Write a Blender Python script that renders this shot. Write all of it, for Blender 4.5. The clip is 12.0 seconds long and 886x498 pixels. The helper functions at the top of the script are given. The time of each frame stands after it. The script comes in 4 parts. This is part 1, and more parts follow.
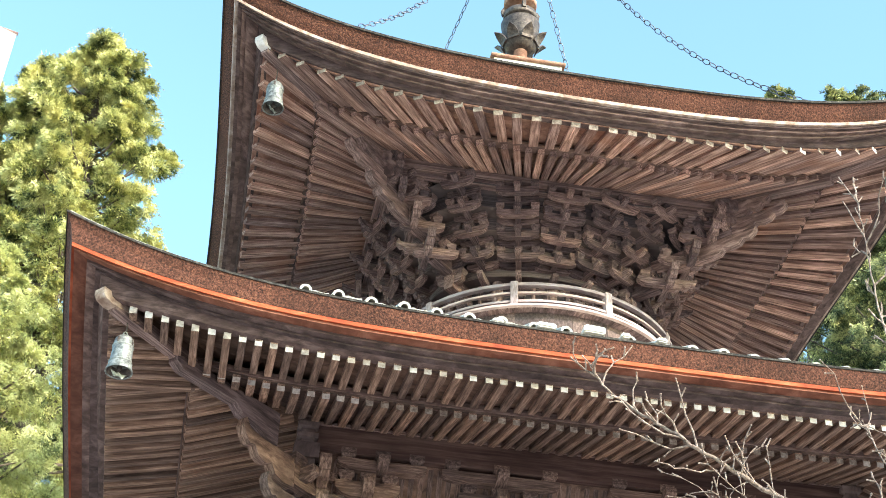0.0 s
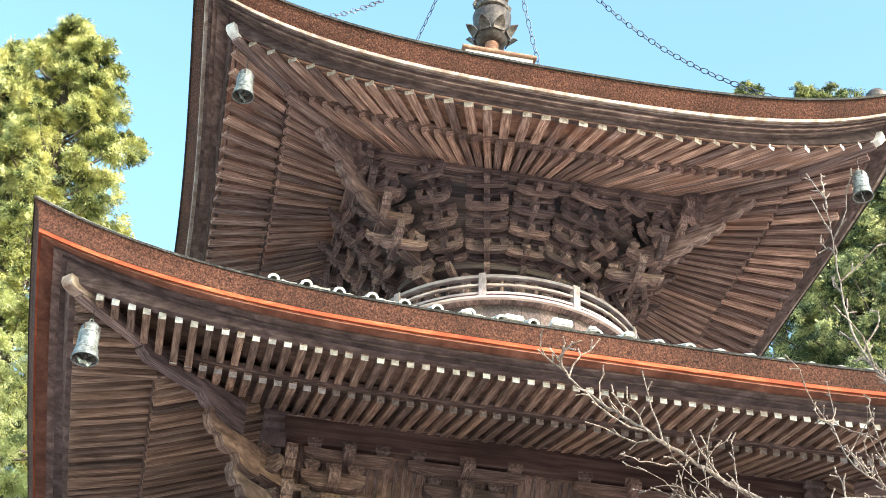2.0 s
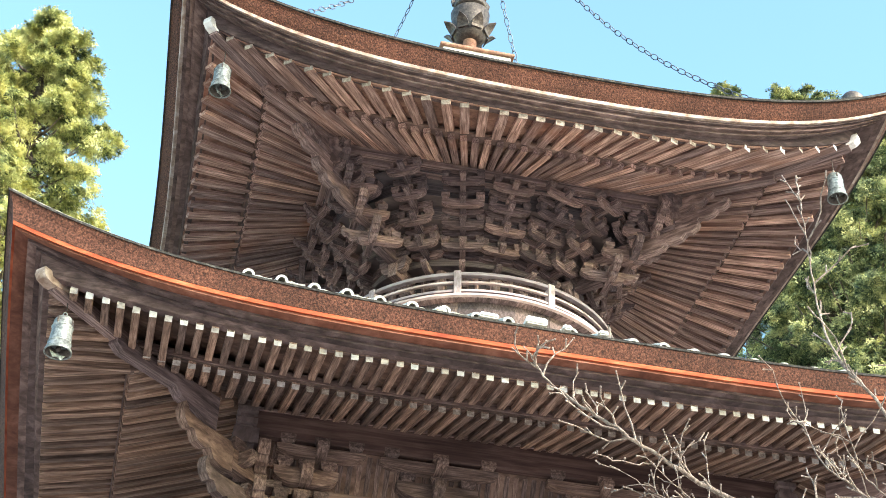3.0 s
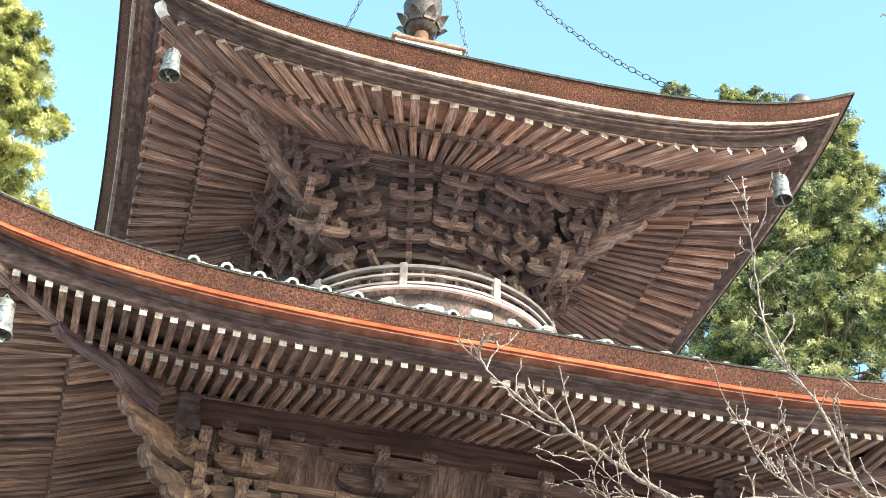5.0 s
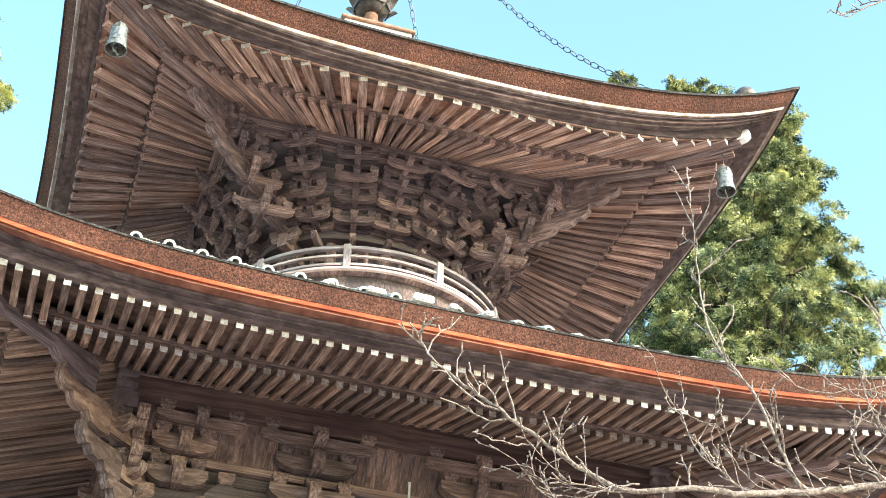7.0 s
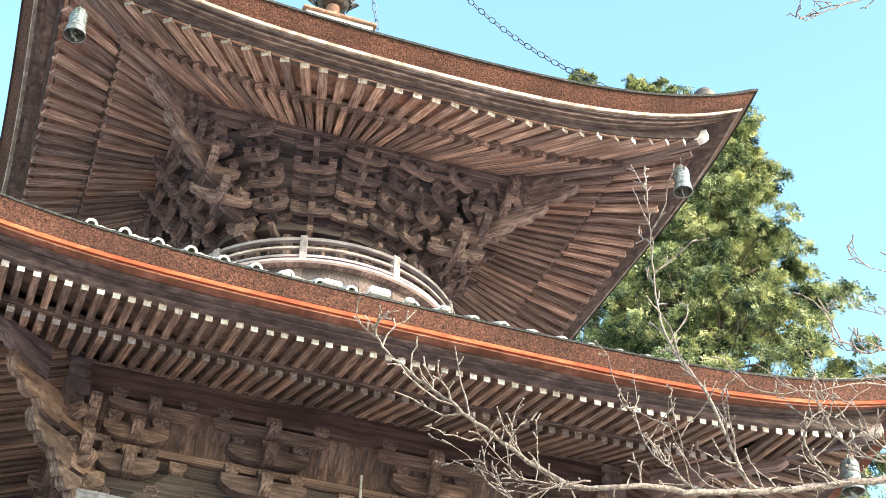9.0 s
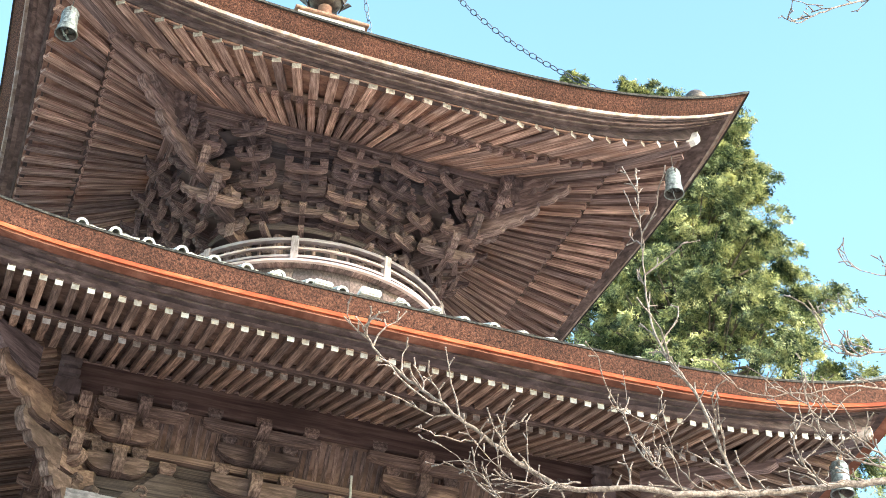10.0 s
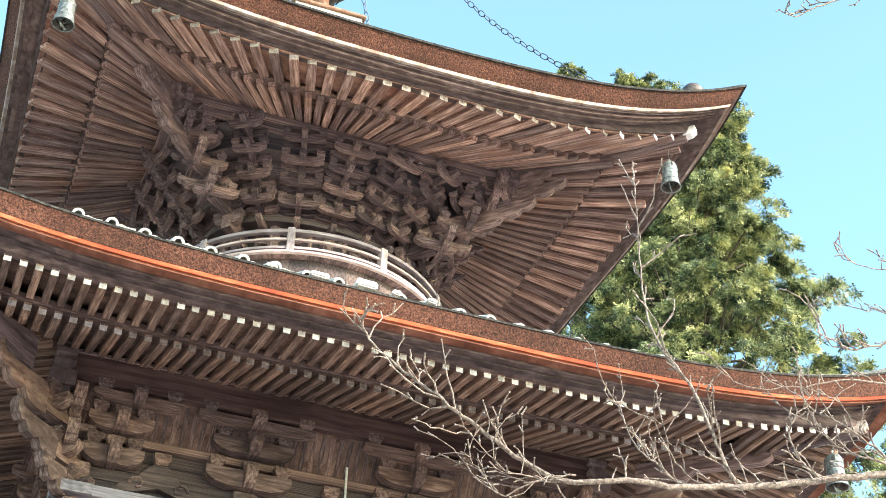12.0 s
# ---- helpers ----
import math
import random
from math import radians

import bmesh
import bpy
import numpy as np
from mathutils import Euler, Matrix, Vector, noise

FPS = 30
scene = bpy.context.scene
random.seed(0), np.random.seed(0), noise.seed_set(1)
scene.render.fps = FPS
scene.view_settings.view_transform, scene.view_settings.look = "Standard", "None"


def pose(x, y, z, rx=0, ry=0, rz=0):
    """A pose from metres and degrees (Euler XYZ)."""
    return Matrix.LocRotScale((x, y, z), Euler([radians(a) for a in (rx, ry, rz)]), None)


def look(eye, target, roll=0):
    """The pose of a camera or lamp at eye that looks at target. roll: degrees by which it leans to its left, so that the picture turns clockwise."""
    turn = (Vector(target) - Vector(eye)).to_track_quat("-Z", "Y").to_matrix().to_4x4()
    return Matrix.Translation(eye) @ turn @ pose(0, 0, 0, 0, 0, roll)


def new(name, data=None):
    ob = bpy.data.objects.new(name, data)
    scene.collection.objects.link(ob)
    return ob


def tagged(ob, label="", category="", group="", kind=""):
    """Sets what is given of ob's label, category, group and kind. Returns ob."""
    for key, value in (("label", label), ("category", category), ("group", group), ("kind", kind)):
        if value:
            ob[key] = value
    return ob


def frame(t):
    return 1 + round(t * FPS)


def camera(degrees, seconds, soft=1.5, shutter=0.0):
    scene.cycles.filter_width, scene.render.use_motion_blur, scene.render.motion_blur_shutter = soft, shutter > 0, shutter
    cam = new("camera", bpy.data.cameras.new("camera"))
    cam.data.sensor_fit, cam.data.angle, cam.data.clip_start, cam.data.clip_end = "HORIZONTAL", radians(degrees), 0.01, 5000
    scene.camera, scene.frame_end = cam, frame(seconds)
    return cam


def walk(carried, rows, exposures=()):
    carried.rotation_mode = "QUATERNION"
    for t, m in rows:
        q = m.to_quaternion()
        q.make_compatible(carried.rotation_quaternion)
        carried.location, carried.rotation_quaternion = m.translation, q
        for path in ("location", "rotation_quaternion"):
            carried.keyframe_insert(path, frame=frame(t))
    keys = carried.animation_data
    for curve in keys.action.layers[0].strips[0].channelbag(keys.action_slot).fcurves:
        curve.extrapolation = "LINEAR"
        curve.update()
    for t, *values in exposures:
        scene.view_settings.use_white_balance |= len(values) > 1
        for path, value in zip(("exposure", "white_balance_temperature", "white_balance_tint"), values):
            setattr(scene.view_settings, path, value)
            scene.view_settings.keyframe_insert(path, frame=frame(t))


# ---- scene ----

# ---------------------------------------------------------------- camera
UP = 7.065                      # height of the tower's own zero above the ground where the camera stands
cam = camera(31.43, 12.0, soft=0.75)
EYE = (-3.658, -15.875, 1.6)
ROWS = [
    (0.0, 9.426, 37.248, 2.039), (0.5, 9.671, 37.177, 1.988), (1.0, 10.002, 37.069, 1.962),
    (1.5, 10.414, 36.999, 1.933), (2.0, 10.865, 36.969, 1.922), (2.5, 11.392, 36.947, 1.908),
    (3.0, 11.980, 36.899, 1.908), (5.0, 14.411, 36.674, 1.900), (5.5, 15.060, 36.532, 1.880),
    (6.0, 15.709, 36.406, 1.872), (6.5, 16.358, 36.253, 1.877), (7.0, 16.966, 36.134, 1.874),
    (9.0, 18.915, 35.973, 1.917), (9.5, 19.192, 36.007, 1.917), (10.0, 19.317, 36.017, 1.948),
    (10.5, 19.398, 36.011, 1.996), (11.0, 19.438, 35.969, 2.028), (11.5, 19.452, 35.851, 2.069),
    (12.0, 19.491, 35.736, 2.091),
]
walk(cam, [(t, pose(*EYE, 90 + el, 0, -az) @ pose(0, 0, 0, 0, 0, roll)) for t, az, el, roll in ROWS],
     exposures=[(0.0, 1.92), (3.0, 1.94), (6.5, 2.07), (9.0, 2.03), (12.0, 1.97)])

# ---------------------------------------------------------------- sky and sun
SUN_EL, SUN_AZ = 24.0, 143.0    # degrees: height, and bearing from +y clockwise
world = bpy.data.worlds.new("sky")
scene.world = world
world.use_nodes = True
wn = world.node_tree
sky = wn.nodes.new("ShaderNodeTexSky")
sky.sky_type, sky.sun_disc = "NISHITA", False
sky.sun_elevation, sky.sun_rotation = radians(SUN_EL), radians(SUN_AZ)
sky.altitude, sky.air_density, sky.dust_density, sky.ozone_density = 300, 1.0, 1.6, 0.0
tint = wn.nodes.new("ShaderNodeMix")
tint.data_type, tint.blend_type = "RGBA", "MULTIPLY"
tint.inputs[0].default_value, tint.inputs[7].default_value = 1.0, (0.92, 1.17, 1.12, 1)
wn.links.new(sky.outputs[0], tint.inputs[6])
wn.links.new(tint.outputs[2], wn.nodes["Background"].inputs[0])
wn.nodes["Background"].inputs[1].default_value = 0.15
sun = new("sun", bpy.data.lights.new("sun", "SUN"))
sun.data.energy, sun.data.angle, sun.data.color = 2.1, radians(0.5), (1.0, 0.91, 0.82)
sd = Vector((math.sin(radians(SUN_AZ)) * math.cos(radians(SUN_EL)), math.cos(radians(SUN_AZ)) * math.cos(radians(SUN_EL)), math.sin(radians(SUN_EL))))
sun.matrix_world = look(tuple(sd * 60), (0, 0, 0))

# ---------------------------------------------------------------- materials


def mat_new(name):
    m = bpy.data.materials.new(name)
    m.use_nodes = True
    nt = m.node_tree
    return m, nt, nt.nodes["Principled BSDF"]


def node(nt, kind, **inputs):
    n = nt.nodes.new(kind)
    for k, v in inputs.items():
        n.inputs[k].default_value = v
    return n


def ramp(nt, src, stops):
    r = nt.nodes.new("ShaderNodeValToRGB")
    while len(r.color_ramp.elements) < len(stops):
        r.color_ramp.elements.new(0.5)
    for e, (p, c) in zip(r.color_ramp.elements, stops):
        e.position, e.color = p, (*c, 1)
    nt.links.new(src, r.inputs[0])
    return r.outputs[0]


def mix(nt, fac, a, b, mode="MIX"):
    n = nt.nodes.new("ShaderNodeMix")
    n.data_type, n.blend_type = "RGBA", mode
    for sock, v in ((n.inputs[0], fac), (n.inputs[6], a), (n.inputs[7], b)):
        if isinstance(v, (int, float)):
            sock.default_value = v
        elif isinstance(v, tuple):
            sock.default_value = (*v, 1)
        else:
            nt.links.new(v, sock)
    return n.outputs[2]


def wood(name, dark, mid, light, piece=True, grain=(1.5, 16, 16), rough=0.8, bump=0.35, red=None):
    """Weathered timber; piece: grain along the piece's own length, tone by piece."""
    dark, mid, light = (tuple(c * k for c, k in zip(col, (1.0, 0.98, 1.16))) for col in (dark, mid, light))
    m, nt, p = mat_new(name)
    tc = nt.nodes.new("ShaderNodeTexCoord")
    mp = node(nt, "ShaderNodeMapping", Scale=grain)
    nt.links.new(tc.outputs["Generated" if piece else "Object"], mp.inputs[0])
    info = nt.nodes.new("ShaderNodeObjectInfo")
    off = nt.nodes.new("ShaderNodeVectorMath")
    off.operation = "SCALE"
    off.inputs[0].default_value = (37.0, 51.0, 23.0)
    nt.links.new(info.outputs["Random"], off.inputs["Scale"])
    nt.links.new(off.outputs[0], mp.inputs["Location"])
    g = node(nt, "ShaderNodeTexNoise", Scale=1.0, Detail=6.0, Roughness=0.65, Distortion=0.4)
    nt.links.new(mp.outputs[0], g.inputs["Vector"])
    col = ramp(nt, g.outputs[0], [(0.34, dark), (0.5, mid), (0.66, light)])
    blot = node(nt, "ShaderNodeTexNoise", Scale=2.3, Detail=3.0)
    geo = nt.nodes.new("ShaderNodeNewGeometry")
    nt.links.new(geo.outputs["Position"], blot.inputs["Vector"])
    col = mix(nt, ramp(nt, blot.outputs[0], [(0.35, (0.0, 0.0, 0.0)), (0.75, (0.55, 0.55, 0.55))]), col, tuple(c * 0.45 for c in mid))
    tone = ramp(nt, info.outputs["Random"], [(0.0, (0.58, 0.58, 0.6)), (0.5, (1.0, 0.97, 0.93)), (1.0, (1.42, 1.32, 1.18))])
    col = mix(nt, 1.0, col, tone, "MULTIPLY")
    if red:
        rn = node(nt, "ShaderNodeTexNoise", Scale=1.1, Detail=2.0)
        nt.links.new(geo.outputs["Position"], rn.inputs["Vector"])
        col = mix(nt, ramp(nt, rn.outputs[0], [(0.60, (0.0, 0.0, 0.0)), (0.74, (0.6, 0.6, 0.6))]), col, red)
    nt.links.new(col, p.inputs["Base Color"])
    p.inputs["Roughness"].default_value = rough
    p.inputs["Specular IOR Level"].default_value = 0.25
    b = node(nt, "ShaderNodeBump", Strength=bump, Distance=0.01)
    nt.links.new(g.outputs[0], b.inputs["Height"])
    nt.links.new(b.outputs[0], p.inputs["Normal"])
    return m


def speckle(name, dark, mid, light, scale=40.0, rough=0.9, bump=0.6, big=1.5, metal=0.0, stain=0.5):
    """A surface of small spots with large stains."""
    m, nt, p = mat_new(name)
    geo = nt.nodes.new("ShaderNodeNewGeometry")
    n1 = node(nt, "ShaderNodeTexNoise", Scale=scale, Detail=5.0, Roughness=0.7)
    n2 = node(nt, "ShaderNodeTexNoise", Scale=big, Detail=3.0)
    for n in (n1, n2):
        nt.links.new(geo.outputs["Position"], n.inputs["Vector"])
    col = ramp(nt, n1.outputs[0], [(0.34, dark), (0.5, mid), (0.66, light)])
    col = mix(nt, ramp(nt, n2.outputs[0], [(0.4, (0.0, 0.0, 0.0)), (0.75, (stain, stain, stain))]), col, tuple(c * 0.5 for c in dark))
    info = nt.nodes.new("ShaderNodeObjectInfo")
    col = mix(nt, 1.0, col, ramp(nt, info.outputs["Random"], [(0.0, (0.85, 0.85, 0.85)), (1.0, (1.12, 1.1, 1.08))]), "MULTIPLY")
    nt.links.new(col, p.inputs["Base Color"])
    p.inputs["Roughness"].default_value, p.inputs["Metallic"].default_value = rough, metal
    p.inputs["Specular IOR Level"].default_value = 0.3
    b = node(nt, "ShaderNodeBump", Strength=bump, Distance=0.015)
    nt.links.new(n1.outputs[0], b.inputs["Height"])
    nt.links.new(b.outputs[0], p.inputs["Normal"])
    return m


def leafy(name, a, b, c):
    m, nt, p = mat_new(name)
    geo = nt.nodes.new("ShaderNodeNewGeometry")
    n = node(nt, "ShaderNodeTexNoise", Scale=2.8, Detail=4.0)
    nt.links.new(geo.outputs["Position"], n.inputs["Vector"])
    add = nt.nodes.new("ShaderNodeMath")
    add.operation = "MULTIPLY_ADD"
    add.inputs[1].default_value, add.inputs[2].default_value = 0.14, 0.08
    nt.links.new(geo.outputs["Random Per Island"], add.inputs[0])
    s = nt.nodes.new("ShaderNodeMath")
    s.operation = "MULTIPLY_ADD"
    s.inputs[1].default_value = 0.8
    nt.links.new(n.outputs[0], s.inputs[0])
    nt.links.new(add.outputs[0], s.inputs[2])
    # Near-black to pale tones put clump shade and sunlit tips into the colour.
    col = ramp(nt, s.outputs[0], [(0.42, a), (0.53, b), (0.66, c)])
    nt.links.new(col, p.inputs["Base Color"])
    p.inputs["Roughness"].default_value = 0.6
    p.inputs["Specular IOR Level"].default_value = 0.3
    tr = nt.nodes.new("ShaderNodeBsdfTranslucent")
    nt.links.new(col, tr.inputs[0])
    ms = nt.nodes.new("ShaderNodeMixShader")
    ms.inputs[0].default_value = 0.25
    out = nt.nodes["Material Output"]
    nt.links.new(p.outputs[0], ms.inputs[1])
    nt.links.new(tr.outputs[0], ms.inputs[2])
    nt.links.new(ms.outputs[0], out.inputs[0])
    return m


RAFTER = wood("rafter wood", (0.08, 0.048, 0.033), (0.255, 0.161, 0.11), (0.48, 0.326, 0.228), grain=(2.2, 3.2, 3.2))
RAFTER_UP = wood("upper rafter wood", (0.10, 0.056, 0.042), (0.33, 0.205, 0.155), (0.64, 0.45, 0.35), grain=(2.2, 4.5, 4.5), red=(0.30, 0.12, 0.07))
TIMBER = wood("bracket wood", (0.08, 0.053, 0.045), (0.22, 0.15, 0.126), (0.43, 0.31, 0.262), grain=(3, 6, 6))
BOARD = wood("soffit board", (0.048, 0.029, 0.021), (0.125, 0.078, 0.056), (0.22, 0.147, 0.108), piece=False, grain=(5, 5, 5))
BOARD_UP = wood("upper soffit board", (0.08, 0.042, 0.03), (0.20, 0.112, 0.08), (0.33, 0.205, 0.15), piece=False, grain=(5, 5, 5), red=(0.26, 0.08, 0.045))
FASCIA = wood("eave board", (0.06, 0.04, 0.034), (0.135, 0.09, 0.075), (0.24, 0.17, 0.142), piece=False, grain=(6, 6, 30))
PURLIN = wood("dark purlin wood", (0.05, 0.025, 0.02), (0.105, 0.058, 0.045), (0.18, 0.112, 0.085), grain=(6, 5, 5))
# Dark tone stands in for the shade under the balcony's deck edge.
DECKWOOD = wood("shade-toned weathered deck wood", (0.06, 0.044, 0.037), (0.12, 0.09, 0.076), (0.2, 0.155, 0.132), piece=False, grain=(9, 9, 3))
RAIL = wood("bleached rail wood", (0.30, 0.235, 0.20), (0.50, 0.41, 0.36), (0.68, 0.59, 0.53), piece=False, grain=(4, 4, 30))
ORANGE = wood("vermilion strip", (0.16, 0.03, 0.013), (0.29, 0.06, 0.022), (0.42, 0.125, 0.055), piece=False, grain=(3, 3, 9))
PALE = wood("pale strip", (0.22, 0.14, 0.095), (0.45, 0.34, 0.25), (0.70, 0.60, 0.49), piece=False, grain=(7, 7, 9))
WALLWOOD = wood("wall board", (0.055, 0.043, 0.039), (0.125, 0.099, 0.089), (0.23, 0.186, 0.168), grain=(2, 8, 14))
# Darker lower-storey copies of wall and bracket wood: eave shade put into colour.
SHADEWALL = wood("shade-toned wall board", (0.026, 0.019, 0.017), (0.06, 0.045, 0.039), (0.12, 0.092, 0.08), grain=(2, 8, 14))
SHADEWOOD = wood("shade-toned bracket wood", (0.06, 0.037, 0.028), (0.155, 0.101, 0.077), (0.32, 0.222, 0.17), grain=(3, 5, 5))
BARK = speckle("cypress bark edge", (0.012, 0.006, 0.005), (0.092, 0.034, 0.022), (0.205, 0.088, 0.056), scale=55, big=1.6, stain=0.55)
PANEL = wood("grey weathered panel", (0.10, 0.095, 0.10), (0.19, 0.18, 0.185), (0.29, 0.275, 0.28), grain=(8, 5, 5))
REDWOOD = wood("red-stained eave board", (0.10, 0.037, 0.022), (0.18, 0.07, 0.041), (0.27, 0.122, 0.077), piece=False, grain=(5, 5, 20))
BLOCKWOOD = wood("block wood", (0.10, 0.068, 0.056), (0.20, 0.14, 0.118), (0.32, 0.235, 0.2), grain=(1.2, 3, 3), bump=0.15)
CAP = speckle("dark bark lip", (0.015, 0.013, 0.012), (0.04, 0.034, 0.03), (0.10, 0.09, 0.08), scale=30)
MOSS = speckle("lichened bark lip", (0.05, 0.045, 0.035), (0.20, 0.185, 0.155), (0.50, 0.48, 0.42), scale=26, big=2.5)
BARKTOP = speckle("cypress bark roof", (0.05, 0.045, 0.035), (0.12, 0.10, 0.08), (0.24, 0.22, 0.18), scale=22)
WHITE = speckle("white end paint", (0.64, 0.575, 0.575), (0.80, 0.735, 0.735), (0.86, 0.81, 0.81), scale=30, bump=0.1, stain=0.15)
DIMWHITE = speckle("worn end paint", (0.36, 0.29, 0.265), (0.58, 0.505, 0.48), (0.75, 0.69, 0.67), scale=24, bump=0.1, stain=0.35)
WORN = speckle("bare end grain", (0.16, 0.12, 0.10), (0.32, 0.25, 0.215), (0.52, 0.44, 0.39), scale=24, bump=0.1, stain=0.35)
TILE = speckle("grey roof tile", (0.34, 0.33, 0.31), (0.52, 0.50, 0.47), (0.66, 0.64, 0.60), scale=18, rough=0.7, bump=0.2, stain=0.3)
PLASTER = speckle("white plaster", (0.66, 0.63, 0.58), (0.78, 0.75, 0.70), (0.84, 0.82, 0.78), scale=12, bump=0.1, stain=0.2)
BRONZE = speckle("verdigris bronze", (0.10, 0.107, 0.105), (0.26, 0.272, 0.268), (0.46, 0.475, 0.465), scale=26, rough=0.42, bump=0.1, metal=0.45)
IRON = speckle("dark iron", (0.05, 0.04, 0.04), (0.12, 0.095, 0.085), (0.22, 0.18, 0.15), scale=16, rough=0.55, bump=0.2, metal=0.4)
RUST = speckle("rust-red metal", (0.22, 0.10, 0.065), (0.38, 0.20, 0.135), (0.52, 0.33, 0.24), scale=10, rough=0.7, bump=0.15)
CHAINM = speckle("chain metal", (0.05, 0.055, 0.08), (0.11, 0.12, 0.16), (0.2, 0.21, 0.26), scale=20, rough=0.5, bump=0.05, metal=0.3)
GROUND = speckle("pale gravel", (0.22, 0.20, 0.185), (0.345, 0.32, 0.30), (0.47, 0.445, 0.42), scale=9, big=0.2, stain=0.25)
TREEBARK = speckle("tree bark", (0.06, 0.045, 0.035), (0.15, 0.115, 0.09), (0.25, 0.2, 0.16), scale=9)
TWIG = speckle("twig bark", (0.085, 0.058, 0.048), (0.235, 0.175, 0.147), (0.45, 0.36, 0.315), scale=45, rough=0.75, bump=0.4, stain=0.3)
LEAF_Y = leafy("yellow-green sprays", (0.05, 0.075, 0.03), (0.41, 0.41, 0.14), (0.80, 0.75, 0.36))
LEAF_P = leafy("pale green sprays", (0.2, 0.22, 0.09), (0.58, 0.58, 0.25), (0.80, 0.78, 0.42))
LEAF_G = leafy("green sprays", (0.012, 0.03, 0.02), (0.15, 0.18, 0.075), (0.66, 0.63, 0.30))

# ---------------------------------------------------------------- helpers for things
LIFT = Matrix.Translation((0, 0, UP))


def link(name, me, parent, label="", m=None):
    ob = new(name, me)
    if parent is not None:
        ob.parent = parent
    if m is not None:
        ob.matrix_basis = m
    if label:
        tagged(ob, label)
    return ob


def part(name, bm, material, parent, label="", smooth=False, m=None):
    me = bpy.data.meshes.new(name)
    bm.to_mesh(me)
    bm.free()
    if material:
        me.materials.append(material)
    if smooth:
        for p in me.polygons:
            p.use_smooth = True
    return link(name, me, parent, label, m)


UNITS = {}


def unit_box(material, bev=0.05):
    key = ("box", material.name)
    if key not in UNITS:
        bm = bmesh.new()
        bmesh.ops.create_cube(bm, size=1)
        bmesh.ops.bevel(bm, geom=list(bm.edges), offset=bev, segments=1, affect="EDGES")
        me = bpy.data.meshes.new("piece")
        bm.to_mesh(me)
        bm.free()
        me.materials.append(material)
        UNITS[key] = me
    return UNITS[key]


def along(a, b, w, h, up=(0, 0, 1)):
    """The matrix that lays a unit piece from a to b, w wide and h high."""
    a, b = Vector(a), Vector(b)
    x = (b - a).normalized()
    y = Vector(up).cross(x).normalized()
    z = x.cross(y)
    r = Matrix((x, y, z)).transposed().to_4x4()
    return Matrix.Translation((a + b) / 2) @ r @ Matrix.Diagonal(((b - a).length, w, h, 1))


def beam(name, a, b, w, h, material, parent, label="", up=(0, 0, 1)):
    return link(name, unit_box(material), parent, label, along(a, b, w, h, up))


def poly_extrude(pts, width):
    """A closed outline in x, z, given thickness along y."""
    bm = bmesh.new()
    f = [bm.verts.new((x, -width / 2, z)) for x, z in pts]
    g = [bm.verts.new((x, width / 2, z)) for x, z in pts]
    bm.faces.new(f)
    bm.faces.new(list(reversed(g)))
    for i in range(len(pts)):
        j = (i + 1) % len(pts)
        bm.faces.new((f[j], f[i], g[i], g[j]))
    bmesh.ops.recalc_face_normals(bm, faces=bm.faces)
    return bm


def lathe(profile, n=28):
    bm = bmesh.new()
    rings = []
    for r, z in profile:
        rings.append([bm.verts.new((r * math.cos(2 * math.pi * i / n), r * math.sin(2 * math.pi * i / n), z)) for i in range(n)])
    for a, b in zip(rings, rings[1:]):
        for i in range(n):
            bm.faces.new((a[i], a[(i + 1) % n], b[(i + 1) % n], b[i]))
    bm.faces.new(list(reversed(rings[0])))
    bm.faces.new(rings[-1])
    bmesh.ops.recalc_face_normals(bm, faces=bm.faces)
    return bm


def tube(bm, pts, radii, n=6):
    """A tapering round stem through the points."""
    rings = []
    for i, p in enumerate(pts):
        d = (Vector(pts[min(i + 1, len(pts) - 1)]) - Vector(pts[max(i - 1, 0)])).normalized()
        s = d.cross(Vector((0.31, 0.2, 0.93))).normalized()
        q = d.cross(s)
        rings.append([bm.verts.new(Vector(p) + float(radii[i]) * (math.cos(2 * math.pi * k / n) * s + math.sin(2 * math.pi * k / n) * q)) for k in range(n)])
    for a, b in zip(rings, rings[1:]):
        for k in range(n):
            bm.faces.new((a[k], a[(k + 1) % n], b[(k + 1) % n], b[k]))
    bm.faces.new(list(reversed(rings[0])))
    bm.faces.new(rings[-1])


def side_turn(k):
    """0 front, 1 the side to the west, 2 back, 3 the side to the east."""
    return Matrix.Rotation(radians(-90 * k), 4, "Z")


def eave_strip(profile, half, bow, rise, k, n=56, swell=0.0):
    """A closed section (inset, height) swept along one side of a square eave whose corners curve up; swell thickens it at the corners."""
    bm = bmesh.new()
    rows = []
    turn = side_turn(k)
    for i in range(n + 1):
        u = -1 + 2 * i / n
        rows.append([bm.verts.new(turn @ Vector((u * (half - d), -(half - d - bow * (1 - u * u)), rise(u * half) + dz + (swell * u ** 4 if dz > 0.1 else 0)))) for d, dz in profile])
    m = len(profile)
    for a, b in zip(rows, rows[1:]):
        for j in range(m):
            bm.faces.new((a[j], a[(j + 1) % m], b[(j + 1) % m], b[j]))
    bm.faces.new(rows[0])
    bm.faces.new(list(reversed(rows[-1])))
    bmesh.ops.recalc_face_normals(bm, faces=bm.faces)
    return bm


